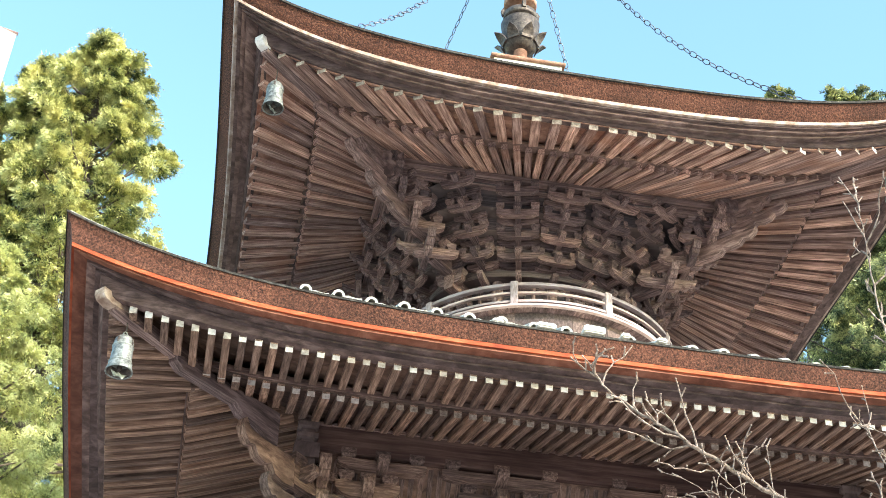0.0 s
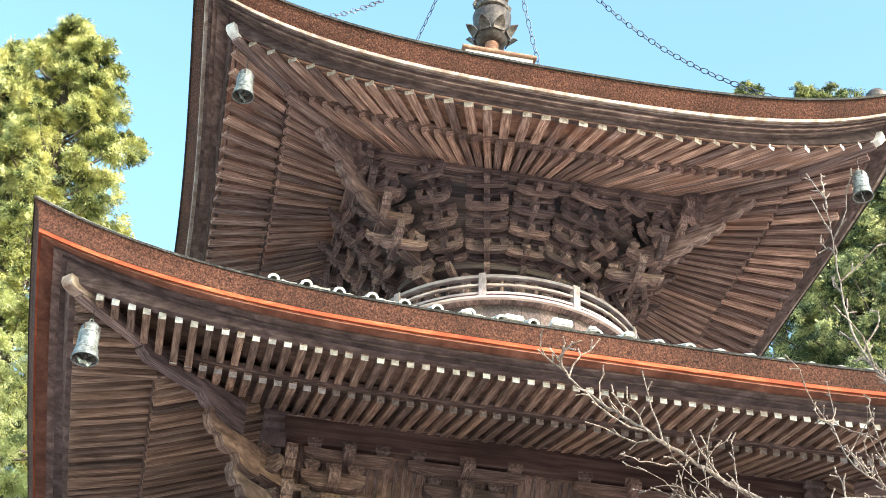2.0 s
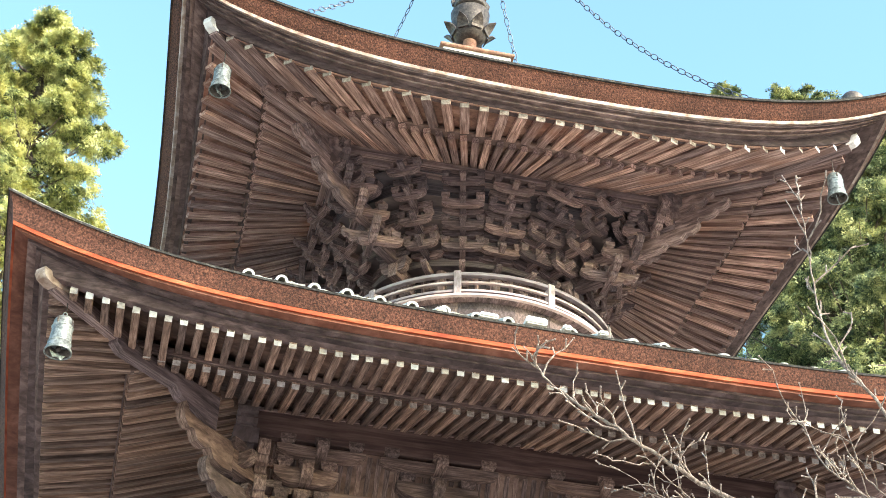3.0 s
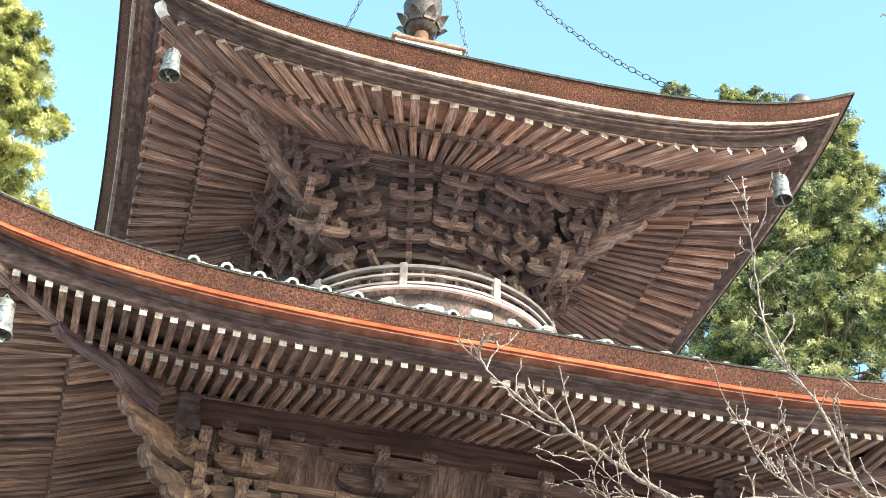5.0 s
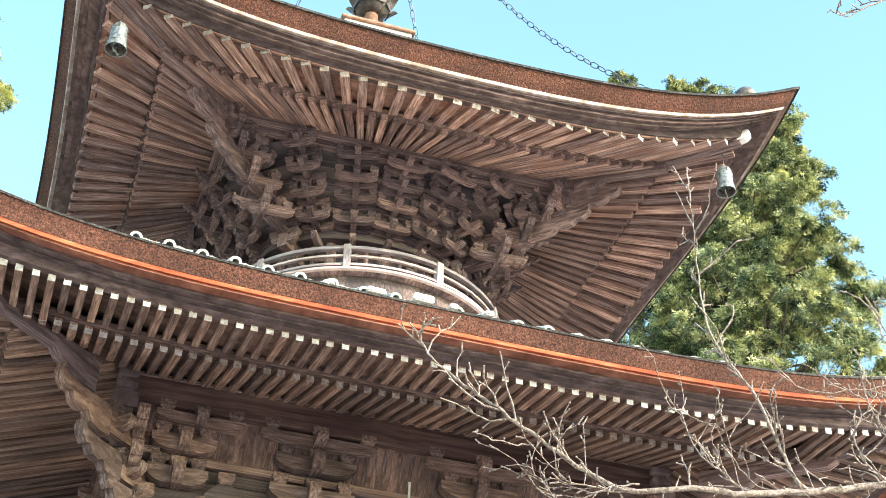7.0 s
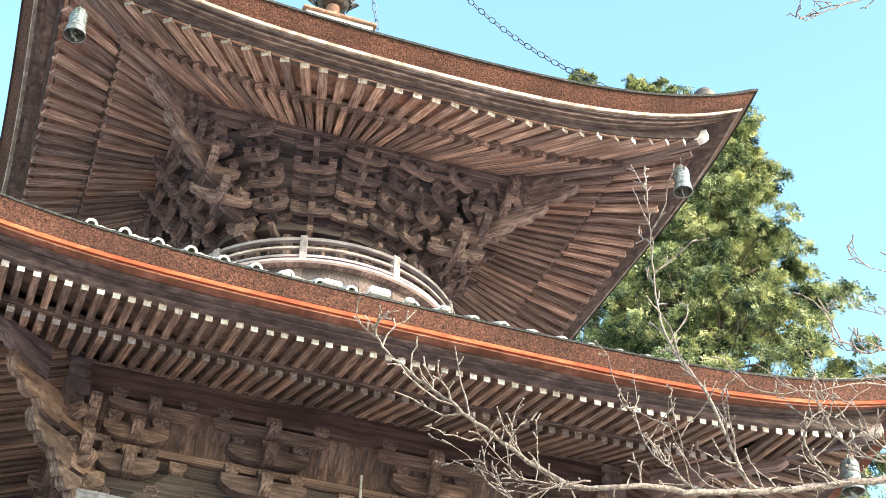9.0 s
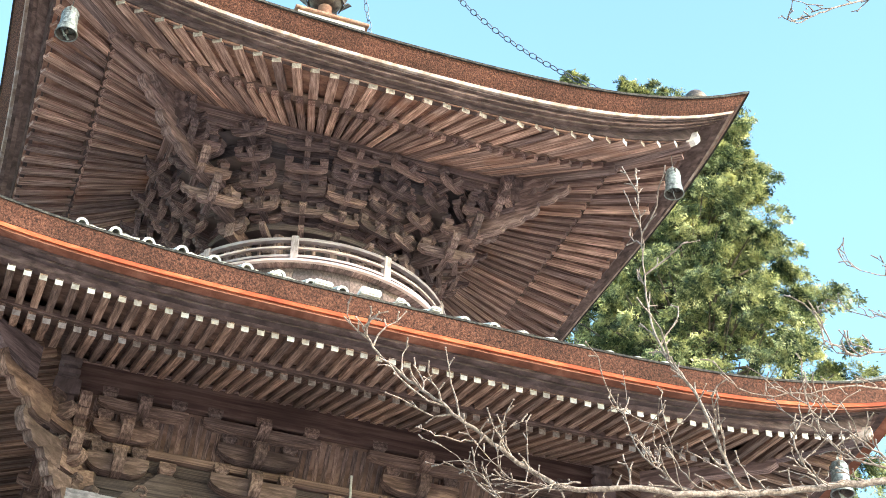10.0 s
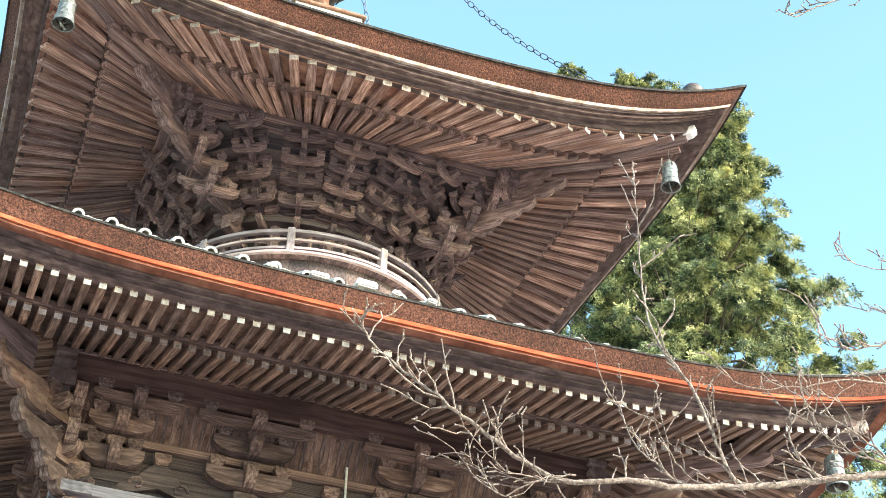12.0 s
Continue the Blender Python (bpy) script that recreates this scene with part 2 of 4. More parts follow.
def sheet(rows_of_points, thick=0.0):
    bm = bmesh.new()
    vs = [[bm.verts.new(p) for p in r] for r in rows_of_points]
    for a, b in zip(vs, vs[1:]):
        for j in range(len(a) - 1):
            bm.faces.new((a[j], a[j + 1], b[j + 1], b[j]))
    if thick:
        bmesh.ops.recalc_face_normals(bm, faces=bm.faces)
        bmesh.ops.solidify(bm, geom=list(bm.faces), thickness=thick)
    return bm


# ---------------------------------------------------------------- ground
GZ = 4.2                        # the tower's terrace


def ground_z(x, y):
    k = min(max((y + 13.0) / 6.5, 0.0), 1.0)
    return GZ * k * k * (3 - 2 * k)


xs = [-1500, -400, -120, -50] + list(range(-30, 31, 2)) + [50, 120, 400, 1500]
ys = [-1500, -400, -120, -50] + [v * 0.5 for v in range(-40, -9)] + list(range(-3, 31, 3)) + [50, 120, 400, 1500]
g = part("ground", sheet([[(x, y, ground_z(x, y) + 0.03 * noise.noise(Vector((x, y, 0)))) for x in xs] for y in ys]), GROUND, None, smooth=True)
tagged(g, "pale gravel ground rising to the pagoda terrace", "ground", kind="structure")

# ---------------------------------------------------------------- pagoda
pagoda = tagged(new("pagoda"), "weathered wooden two-storey pagoda with thick bark-edged curved eaves", "pagoda")
pagoda.location = (0, 0, GZ)
BASE = Matrix.Translation((0, 0, UP - GZ))     # tower heights, seen from the pagoda's foot


def tower_part(name, bm, material, label="", smooth=False):
    return part(name, bm, material, pagoda, label, smooth, BASE)


# ---- lower roof
LH, LBOW = 5.0, 0.05


def l_rise(s):
    return 1.978 + 0.446 * (s / 5) ** 4


def roof_top(half, bow, rise, zt, out, top, n=40, m=14, curve=1.7):
    """The bark-covered slopes from the eave up to a small square at the top."""
    bm = bmesh.new()
    for k in range(4):
        turn = side_turn(k)
        grid = []
        for j in range(m + 1):
            v = j / m
            h = (half + out) + (top - half - out) * v
            row = []
            for i in range(n + 1):
                u = -1 + 2 * i / n
                z0 = rise(u * half) + zt[0]
                z = z0 * (1 - v) ** 2 + (rise(0) + zt[0]) * (1 - (1 - v) ** 2) + (zt[1] - rise(0) - zt[0]) * (0.55 * v + 0.45 * v ** curve)
                row.append(bm.verts.new(turn @ Vector((u * h, -(h - bow * (1 - u * u) * (1 - v)), z))))
            grid.append(row)
        for a, b in zip(grid, grid[1:]):
            for i in range(n):
                bm.faces.new((a[i], a[i + 1], b[i + 1], b[i]))
    bmesh.ops.recalc_face_normals(bm, faces=bm.faces)
    return bm


lower_roof = tower_part("lower_roof", roof_top(LH, LBOW, l_rise, (0.23, 4.3), 0.04, 1.9), BARKTOP, "bark-covered lower roof with upswept corners", True)
for k in range(4):
    part("bark_edge", eave_strip([(0.0, 0.045), (-0.03, 0.101), (-0.075, 0.195), (0.3, 0.19), (0.3, 0.045)], LH, LBOW, l_rise, k, swell=0.1), BARK, lower_roof, "thick cut edge of reddish-brown cypress bark")
    part("edge_lip", eave_strip([(-0.081, 0.188), (-0.081, 0.21), (0.05, 0.22), (0.05, 0.188)], LH, LBOW, l_rise, k, swell=0.1), CAP, lower_roof)
    part("edge_cap", eave_strip([(-0.07, 0.206), (-0.05, 0.228), (0.1, 0.262), (0.1, 0.206)], LH, LBOW, l_rise, k, swell=0.1), MOSS, lower_roof, "pale lichen on the roof's lip")
    part("eave_strip", eave_strip([(0.006, 0.006), (0.004, 0.045), (0.2, 0.045), (0.2, 0.006)], LH, LBOW, l_rise, k), ORANGE, lower_roof, "faded vermilion strip under the bark edge")
    part("eave_board", eave_strip([(0.03, -0.015), (0.03, 0.02), (0.24, 0.02), (0.24, -0.015)], LH, LBOW, l_rise, k), REDWOOD, lower_roof)
    part("eave_board", eave_strip([(0.14, -0.042), (0.14, 0.0), (0.3, 0.0), (0.3, -0.042)], LH, LBOW, l_rise, k), FASCIA, lower_roof)
    part("eave_beam", eave_strip([(0.215, -0.066), (0.215, 0.0), (0.42, 0.02), (0.42, -0.056)], LH, LBOW, l_rise, k), FASCIA, lower_roof)


def fly_z(s):
    return 1.885 - 0.018 * (s / 5) ** 2 + 0.40 * (s / 5) ** 4


def base_z(s):
    return 1.94 + 0.16 * (s / 4.0) ** 4


N_L, PITCH_L = 67, 0.134
rng = random.Random(4)
for k in range(4):
    turn = side_turn(k)
    for i in range(N_L):
        s = (i - (N_L - 1) / 2) * PITCH_L + rng.uniform(-0.005, 0.005)
        y0 = 4.64 - LBOW * (1 - (s / 5) ** 2)
        z0 = fly_z(s) + rng.uniform(-0.004, 0.004)
        y1 = max(3.8, abs(s) + 0.07)
        z1 = z0 + 0.225 * (y0 - y1) * (1 if abs(s) < 3.6 else 0.4)
        if y0 - y1 > 0.06:
            beam("flying_rafter", turn @ Vector((s, -y0, z0)), turn @ Vector((s, -y1, z1)), 0.066, 0.07, RAFTER, lower_roof)
            if k != 1:
                beam("rafter_end", turn @ Vector((s, -y0 - 0.003, z0)), turn @ Vector((s, -y0 + 0.002, z0)), 0.064, 0.068, WHITE if rng.random() > 0.4 else DIMWHITE, lower_roof)
        if abs(s) < 3.78:
            y1 = max(2.6, abs(s) + 0.07)
            z0 = base_z(s)
            beam("base_rafter", turn @ Vector((s, -3.88, z0)), turn @ Vector((s, -y1, z0 + 0.36 * (3.88 - y1))), 0.072, 0.085, RAFTER, lower_roof)
            if k in (0, 2):
                beam("rafter_end", turn @ Vector((s, -3.884, z0)), turn @ Vector((s, -3.878, z0)), 0.068, 0.08, DIMWHITE if abs(s) > 2.4 else WORN, lower_roof)
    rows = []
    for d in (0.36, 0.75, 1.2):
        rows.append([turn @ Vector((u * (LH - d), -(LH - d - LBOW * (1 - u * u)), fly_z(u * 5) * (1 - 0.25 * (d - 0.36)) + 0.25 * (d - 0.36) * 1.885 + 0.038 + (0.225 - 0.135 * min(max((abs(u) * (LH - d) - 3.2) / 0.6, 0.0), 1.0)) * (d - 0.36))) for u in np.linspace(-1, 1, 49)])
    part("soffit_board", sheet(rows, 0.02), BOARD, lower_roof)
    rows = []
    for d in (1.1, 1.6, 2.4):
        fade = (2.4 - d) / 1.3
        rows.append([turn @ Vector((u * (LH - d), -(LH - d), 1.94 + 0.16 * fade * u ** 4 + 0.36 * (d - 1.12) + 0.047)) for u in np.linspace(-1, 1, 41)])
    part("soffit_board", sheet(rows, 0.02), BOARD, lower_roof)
    rows_u = np.linspace(-1, 1, 41)
    bm = bmesh.new()
    sec = [(3.82, -0.006), (3.91, -0.006), (3.91, 0.06), (3.82, 0.07)]
    prev = None
    for u in rows_u:
        cur = [bm.verts.new(turn @ Vector((u * h, -h, base_z(u * 3.9) + 0.048 + dz))) for h, dz in sec]
        if prev:
            for j in range(4):
                bm.faces.new((prev[j], prev[(j + 1) % 4], cur[(j + 1) % 4], cur[j]))
        prev = cur
    bmesh.ops.recalc_face_normals(bm, faces=bm.faces)
    part("rafter_tie_beam", bm, FASCIA, lower_roof)
    # purlin carried by the brackets
    a, b = turn @ Vector((-2.68, -2.7, 2.185)), turn @ Vector((2.68, -2.7, 2.185))
    beam("purlin", a, b, 0.15, 0.28, PURLIN, lower_roof, "dark red-brown purlin")
    a, b = turn @ Vector((-2.66, -2.77, 2.325)), turn @ Vector((2.66, -2.77, 2.325))
    beam("purlin_moulding", a, b, 0.07, 0.03, TIMBER, lower_roof)
    # hip rafters
    c = turn @ Vector((-1, -1, 0))

    def diag(r, z, c=c):
        return Vector((c.x * r, c.y * r, z))

    beam("hip_rafter", diag(4.60, 2.15), diag(3.8, 2.1), 0.1, 0.12, TIMBER, lower_roof)
    pts = [(0.0, 0.1), (0.0, 0.03), (0.1, -0.02), (0.8, 0.02), (0.9, -0.05), (1.1, -0.07), (1.25, -0.13), (1.4, -0.14), (1.4, 0.2)]
    m4 = Matrix.Translation(diag(4.05, 1.99)) @ Matrix.Rotation(math.atan2(-c.y, -c.x), 4, "Z")
    part("hip_rafter", poly_extrude(pts, 0.11), TIMBER, lower_roof, "carved hip rafter", m=m4)
    pts = [(-0.2, 0.0), (0.06, -0.025), (0.14, -0.005), (0.17, 0.03), (0.17, 0.085), (-0.2, 0.08)]
    m4 = Matrix.Translation(diag(4.6, 2.14)) @ Matrix.Rotation(math.atan2(c.y, c.x), 4, "Z")
    part("hip_tip", poly_extrude(pts, 0.11), PALE, lower_roof, "whitened carved hip rafter end", m=m4)

for k in range(4):
    bm = bmesh.new()
    prev = None
    for u in np.linspace(-1, 1, 49):
        lo, hi = fly_z(u * 4.64) + 0.02, l_rise(u * 5) - 0.02
        cur = [bm.verts.new(side_turn(k) @ Vector((u * h, -(h - LBOW * (1 - u * u)), z))) for h, z in ((4.60, lo), (4.69, min(lo + 0.012, hi)), (4.76, hi), (4.60, hi + 0.04))]
        if prev:
            for j in range(4):
                bm.faces.new((prev[j], prev[(j + 1) % 4], cur[(j + 1) % 4], cur[j]))
        prev = cur
    bmesh.ops.recalc_face_normals(bm, faces=bm.faces)
    part("eave_filler", bm, FASCIA, lower_roof)

# round tile rolls set back from the bark edge, with hollow pans between them
tile_rng = random.Random(8)
for k in (0, 1, 3):
    turn = side_turn(k)
    for i in range(22):
        s = -3.0 + 0.291 * i
        if s > 3.3:
            break
        lift = 0.18 - 0.014 * (s + 3.0) + tile_rng.uniform(-0.008, 0.008)
        bm = bmesh.new()
        prof = []
        for q in range(9):
            a = math.pi * q / 8
            prof.append((-0.055 * math.cos(a), 0.06 * math.sin(a)))
        for q in range(1, 6):
            w = q / 6
            prof.append((0.055 + 0.181 * w, 0.02 * (1 - w) - 0.02 * math.sin(math.pi * w)))
        rows = []
        for y, z in ((4.72, 0.0), (4.3, 0.24), (3.7, 0.56)):
            z0 = l_rise(s) + 0.28 + lift + z
            rows.append([Vector((s + px, -y, z0 + pz)) for px, pz in prof])
        bm = sheet([[turn @ p for p in r] for r in rows], 0.022)
        part("roof_tile", bm, TILE, lower_roof)

# pale slabs added on the lip in place of sunlit plaster behind it
for x, z, w, h in ((-0.9, 2.31, 0.17, 0.05), (-0.47, 2.33, 0.19, 0.075), (-1.33, 2.29, 0.1, 0.045), (-0.19, 2.31, 0.08, 0.05), (0.14, 2.31, 0.09, 0.045)):
    bm = bmesh.new()
    bmesh.ops.create_cube(bm, size=1, matrix=Matrix.Translation((x, -4.86, z)) @ Matrix.Rotation(0.05, 4, "Y") @ Matrix.Diagonal((w, 0.14, h, 1)))
    bmesh.ops.bevel(bm, geom=list(bm.edges), offset=0.012, segments=2, affect="EDGES")
    part("tile_end", bm, PLASTER, lower_roof, "pale slab standing in for sunlit plaster of the mound")

# ---- lower storey
wall = tower_part("lower_wall", poly_extrude([(-2.3, -2.9), (2.3, -2.9), (2.3, 2.1), (-2.3, 2.1)], 4.6), WALLWOOD, "weathered board walls of the lower storey")
for k in range(4):
    turn = side_turn(k)
    for x in (-2.4, -0.8, 0.8):
        bm = lathe([(0.135, -2.86), (0.14, -1.0), (0.13, 1.12)], 16)
        part("column", bm, TIMBER, wall, m=Matrix.Translation(turn @ Vector((x, -2.4, 0))))
    for z, h, w, mt in ((1.03, 0.12, 0.36, PANEL), (0.84, 0.16, 0.2, SHADEWOOD), (1.635, 0.085, 0.22, SHADEWOOD), (1.86, 0.1, 0.12, SHADEWOOD)):
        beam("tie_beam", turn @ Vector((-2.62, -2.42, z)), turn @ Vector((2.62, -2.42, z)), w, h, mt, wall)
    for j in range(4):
        beam("wall_plank", turn @ Vector((-2.36, -2.44, 1.15 + 0.125 * j)), turn @ Vector((2.36, -2.44, 1.15 + 0.125 * j)), 0.06 + 0.006 * (j % 2), 0.121, SHADEWALL, wall)
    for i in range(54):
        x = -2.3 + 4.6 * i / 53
        beam("ceiling_rib", turn @ Vector((x * 1.05, -2.47, 1.66)), turn @ Vector((x * 1.05, -2.66, 2.03)), 0.05, 0.035, SHADEWOOD, wall)
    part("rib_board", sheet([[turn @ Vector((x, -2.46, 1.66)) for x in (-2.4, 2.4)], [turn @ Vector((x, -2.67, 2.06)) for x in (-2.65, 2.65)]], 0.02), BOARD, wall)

bm = bmesh.new()
tube(bm, [Vector((0.11, -2.66, 1.74)), Vector((0.112, -2.66, 1.45)), Vector((0.11, -2.66, 1.1))], [0.012] * 3, 8)
part("hanging_rod", bm, TILE, wall, "thin pale rod hanging before the wall")


def unit_arm(material):
    """A boat-shaped bracket arm, 1 long, 1 high, 1 wide."""
    key = ("arm", material.name)
    if key not in UNITS:
        pts = [(-0.5, 0.5), (-0.5, 0.05), (-0.46, -0.15), (-0.38, -0.36), (-0.26, -0.5), (0.26, -0.5), (0.38, -0.36), (0.46, -0.15), (0.5, 0.05), (0.5, 0.5)]
        bm = poly_extrude(pts, 1.0)
        me = bpy.data.meshes.new("bracket_arm")
        bm.to_mesh(me)
        bm.free()
        me.materials.append(material)
        UNITS[key] = me
    return UNITS[key]


def unit_block(material):
    """A bearing block: square above, curved in below."""
    key = ("block", material.name)
    if key not in UNITS:
        bm = bmesh.new()
        rings = []
        for r, z in ((0.34, -0.5), (0.38, -0.28), (0.5, -0.08), (0.5, 0.5)):
            rings.append([bm.verts.new((sx * r, sy * r, z)) for sx, sy in ((-1, -1), (1, -1), (1, 1), (-1, 1))])
        for a, b in zip(rings, rings[1:]):
            for i in range(4):
                bm.faces.new((a[i], a[(i + 1) % 4], b[(i + 1) % 4], b[i]))
        bm.faces.new(list(reversed(rings[0])))
        bm.faces.new(rings[-1])
        me = bpy.data.meshes.new("bearing_block")
        bm.to_mesh(me)
        bm.free()
        me.materials.append(material)
        UNITS[key] = me
    return UNITS[key]


def unit_nose(material):
    """A carved beam nose that curls up at its end: 1 long from 0, 1 high, 1 wide."""
    key = ("nose", material.name)
    if key not in UNITS:
        pts = [(0, 0.5), (0, -0.5), (0.2, -0.55), (0.36, -0.45), (0.44, -0.16), (0.54, -0.28), (0.68, -0.22), (0.77, 0.08), (0.86, 0.02), (0.95, 0.22), (1.0, 0.5), (0.97, 0.8), (0.88, 0.52), (0.62, 0.44)]
        bm = poly_extrude(pts, 1.0)
        me = bpy.data.meshes.new("beam_nose")
        bm.to_mesh(me)
        bm.free()
        me.materials.append(material)
        UNITS[key] = me
    return UNITS[key]


def placed(o, out, side, r, t, z, sx, sy, sz, tilt=0.0):
    """A piece at r outwards and t sideways from o, its length along 'out'."""
    ang = math.atan2(out.y, out.x)
    p = o + out * r + side * t
    return Matrix.Translation((p.x, p.y, z)) @ Matrix.Rotation(ang, 4, "Z") @ Matrix.Rotation(tilt, 4, "Y") @ Matrix.Diagonal((sx, sy, sz, 1))


def bracket_set(o, out, z0, tiers, step, dz, span, bw, nose=True, start=0.0, seed=0):
    """A stepped bracket complex: at each tier an arm outwards, a cross arm and three blocks."""
    rg = random.Random(seed)
    out = Vector((out[0], out[1], 0)).normalized()
    side = Vector((-out.y, out.x, 0))
    o = Vector((o[0], o[1], 0))
    bm = bmesh.new()
    bmesh.ops.create_cube(bm, size=1, matrix=placed(o, out, side, start, 0, z0 - dz * 0.15, bw * 1.9, bw * 1.9, dz * 0.55))
    bmesh.ops.bevel(bm, geom=list(bm.edges), offset=0.015, segments=1, affect="EDGES")
    root = tower_part("bracket_set", bm, TIMBER, "stepped wooden bracket complex under the eave")
    for t in range(tiers):
        r = start + step * (t + 1)
        z = z0 + dz * (t + 0.5)
        j = rg.uniform(-0.006, 0.006)
        link("bracket_arm", unit_arm(TIMBER), root, "", placed(o, out, side, start + (step * (t + 1.2)) / 2 - 0.05, 0, z, step * (t + 1.2) + 0.3, bw * 0.85, dz * 0.5))
        if nose:
            link("beam_nose", unit_nose(TIMBER), root, "", placed(o, out, side, r + 0.02, 0, z + dz * 0.02, 0.2, bw * 0.7, dz * 0.55))
        for rr in ((r - step, r) if t else (r - step,)):
            m4 = placed(o, side, out, 0, 0, z + j, span, bw * 0.85, dz * 0.5)
            p = o + out * rr
            m4.translation = (p.x, p.y, z + j)
            link("bracket_arm", unit_arm(TIMBER), root, "", m4)
            for q in (-1, 0, 1):
                link("bearing_block", unit_block(BLOCKWOOD), root, "", placed(o, out, side, rr, q * span * 0.41, z + dz * 0.48, bw * 1.25, bw * 1.25, dz * 0.46))
    return root


def wall_set(o, out, spans, seed):
    """Three cross arms stepping outwards from the wall, with bearing blocks between them; spans gives (side from, side to, out, height)."""
    rg = random.Random(seed)
    out = Vector((out[0], out[1], 0))
    side = Vector((-out.y, out.x, 0))
    o = Vector((o[0], o[1], 0))
    bm = bmesh.new()
    bmesh.ops.create_cube(bm, size=1, matrix=placed(o, out, side, 0.0, 0, 1.24, 0.22, 0.24, 0.2))
    bmesh.ops.bevel(bm, geom=list(bm.edges), offset=0.015, segments=1, affect="EDGES")
    root = tower_part("bracket_set", bm, SHADEWOOD, "wooden bracket complex with boat-shaped arms under the lower eave, shade toned into its colour")
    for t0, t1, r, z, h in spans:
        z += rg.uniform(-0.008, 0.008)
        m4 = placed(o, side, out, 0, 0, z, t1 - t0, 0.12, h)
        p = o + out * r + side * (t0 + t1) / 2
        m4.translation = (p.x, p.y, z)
        link("bracket_arm", unit_arm(SHADEWOOD), root, "", m4)
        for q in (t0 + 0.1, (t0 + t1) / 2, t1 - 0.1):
            link("bearing_block", unit_block(SHADEWOOD), root, "", placed(o, out, side, r, q, z + h * 0.5 + 0.05, 0.155, 0.15, 0.105))
        link("bracket_arm", unit_arm(SHADEWOOD), root, "", placed(o, out, side, r / 2 + 0.02, (t0 + t1) / 2, z, r + 0.36, 0.11, h * 1.05))
    return root


for k in (0, 1):
    turn = side_turn(k)
    for i, x in enumerate((-0.83, 0.83)):
        wall_set(turn @ Vector((x, -2.42, 0)), turn @ Vector((0, -1, 0)), ((-0.42, 0.42, 0.12, 1.43, 0.18), (-0.4, 0.4, 0.19, 1.74, 0.16), (-0.58, 0.58, 0.28, 1.955, 0.1)), i + 3 * k)
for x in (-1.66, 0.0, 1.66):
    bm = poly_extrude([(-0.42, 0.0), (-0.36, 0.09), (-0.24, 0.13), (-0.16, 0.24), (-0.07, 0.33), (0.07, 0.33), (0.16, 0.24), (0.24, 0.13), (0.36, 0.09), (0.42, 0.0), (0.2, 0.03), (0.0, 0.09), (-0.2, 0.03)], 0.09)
    strut = part("middle_strut", bm, SHADEWALL, pagoda, "frog-leg strut with carved scrolls between bracket sets", m=BASE @ Matrix.Translation((x, -2.5, 1.1)))
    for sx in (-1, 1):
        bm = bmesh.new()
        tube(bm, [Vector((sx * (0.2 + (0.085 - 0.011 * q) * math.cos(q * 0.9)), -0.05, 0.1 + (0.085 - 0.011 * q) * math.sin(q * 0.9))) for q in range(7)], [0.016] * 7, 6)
        part("scroll", bm, SHADEWOOD, strut)
    link("bearing_block", unit_block(SHADEWOOD), strut, "", Matrix.Translation((0, 0, 0.39)) @ Matrix.Diagonal((0.16, 0.16, 0.11, 1)))
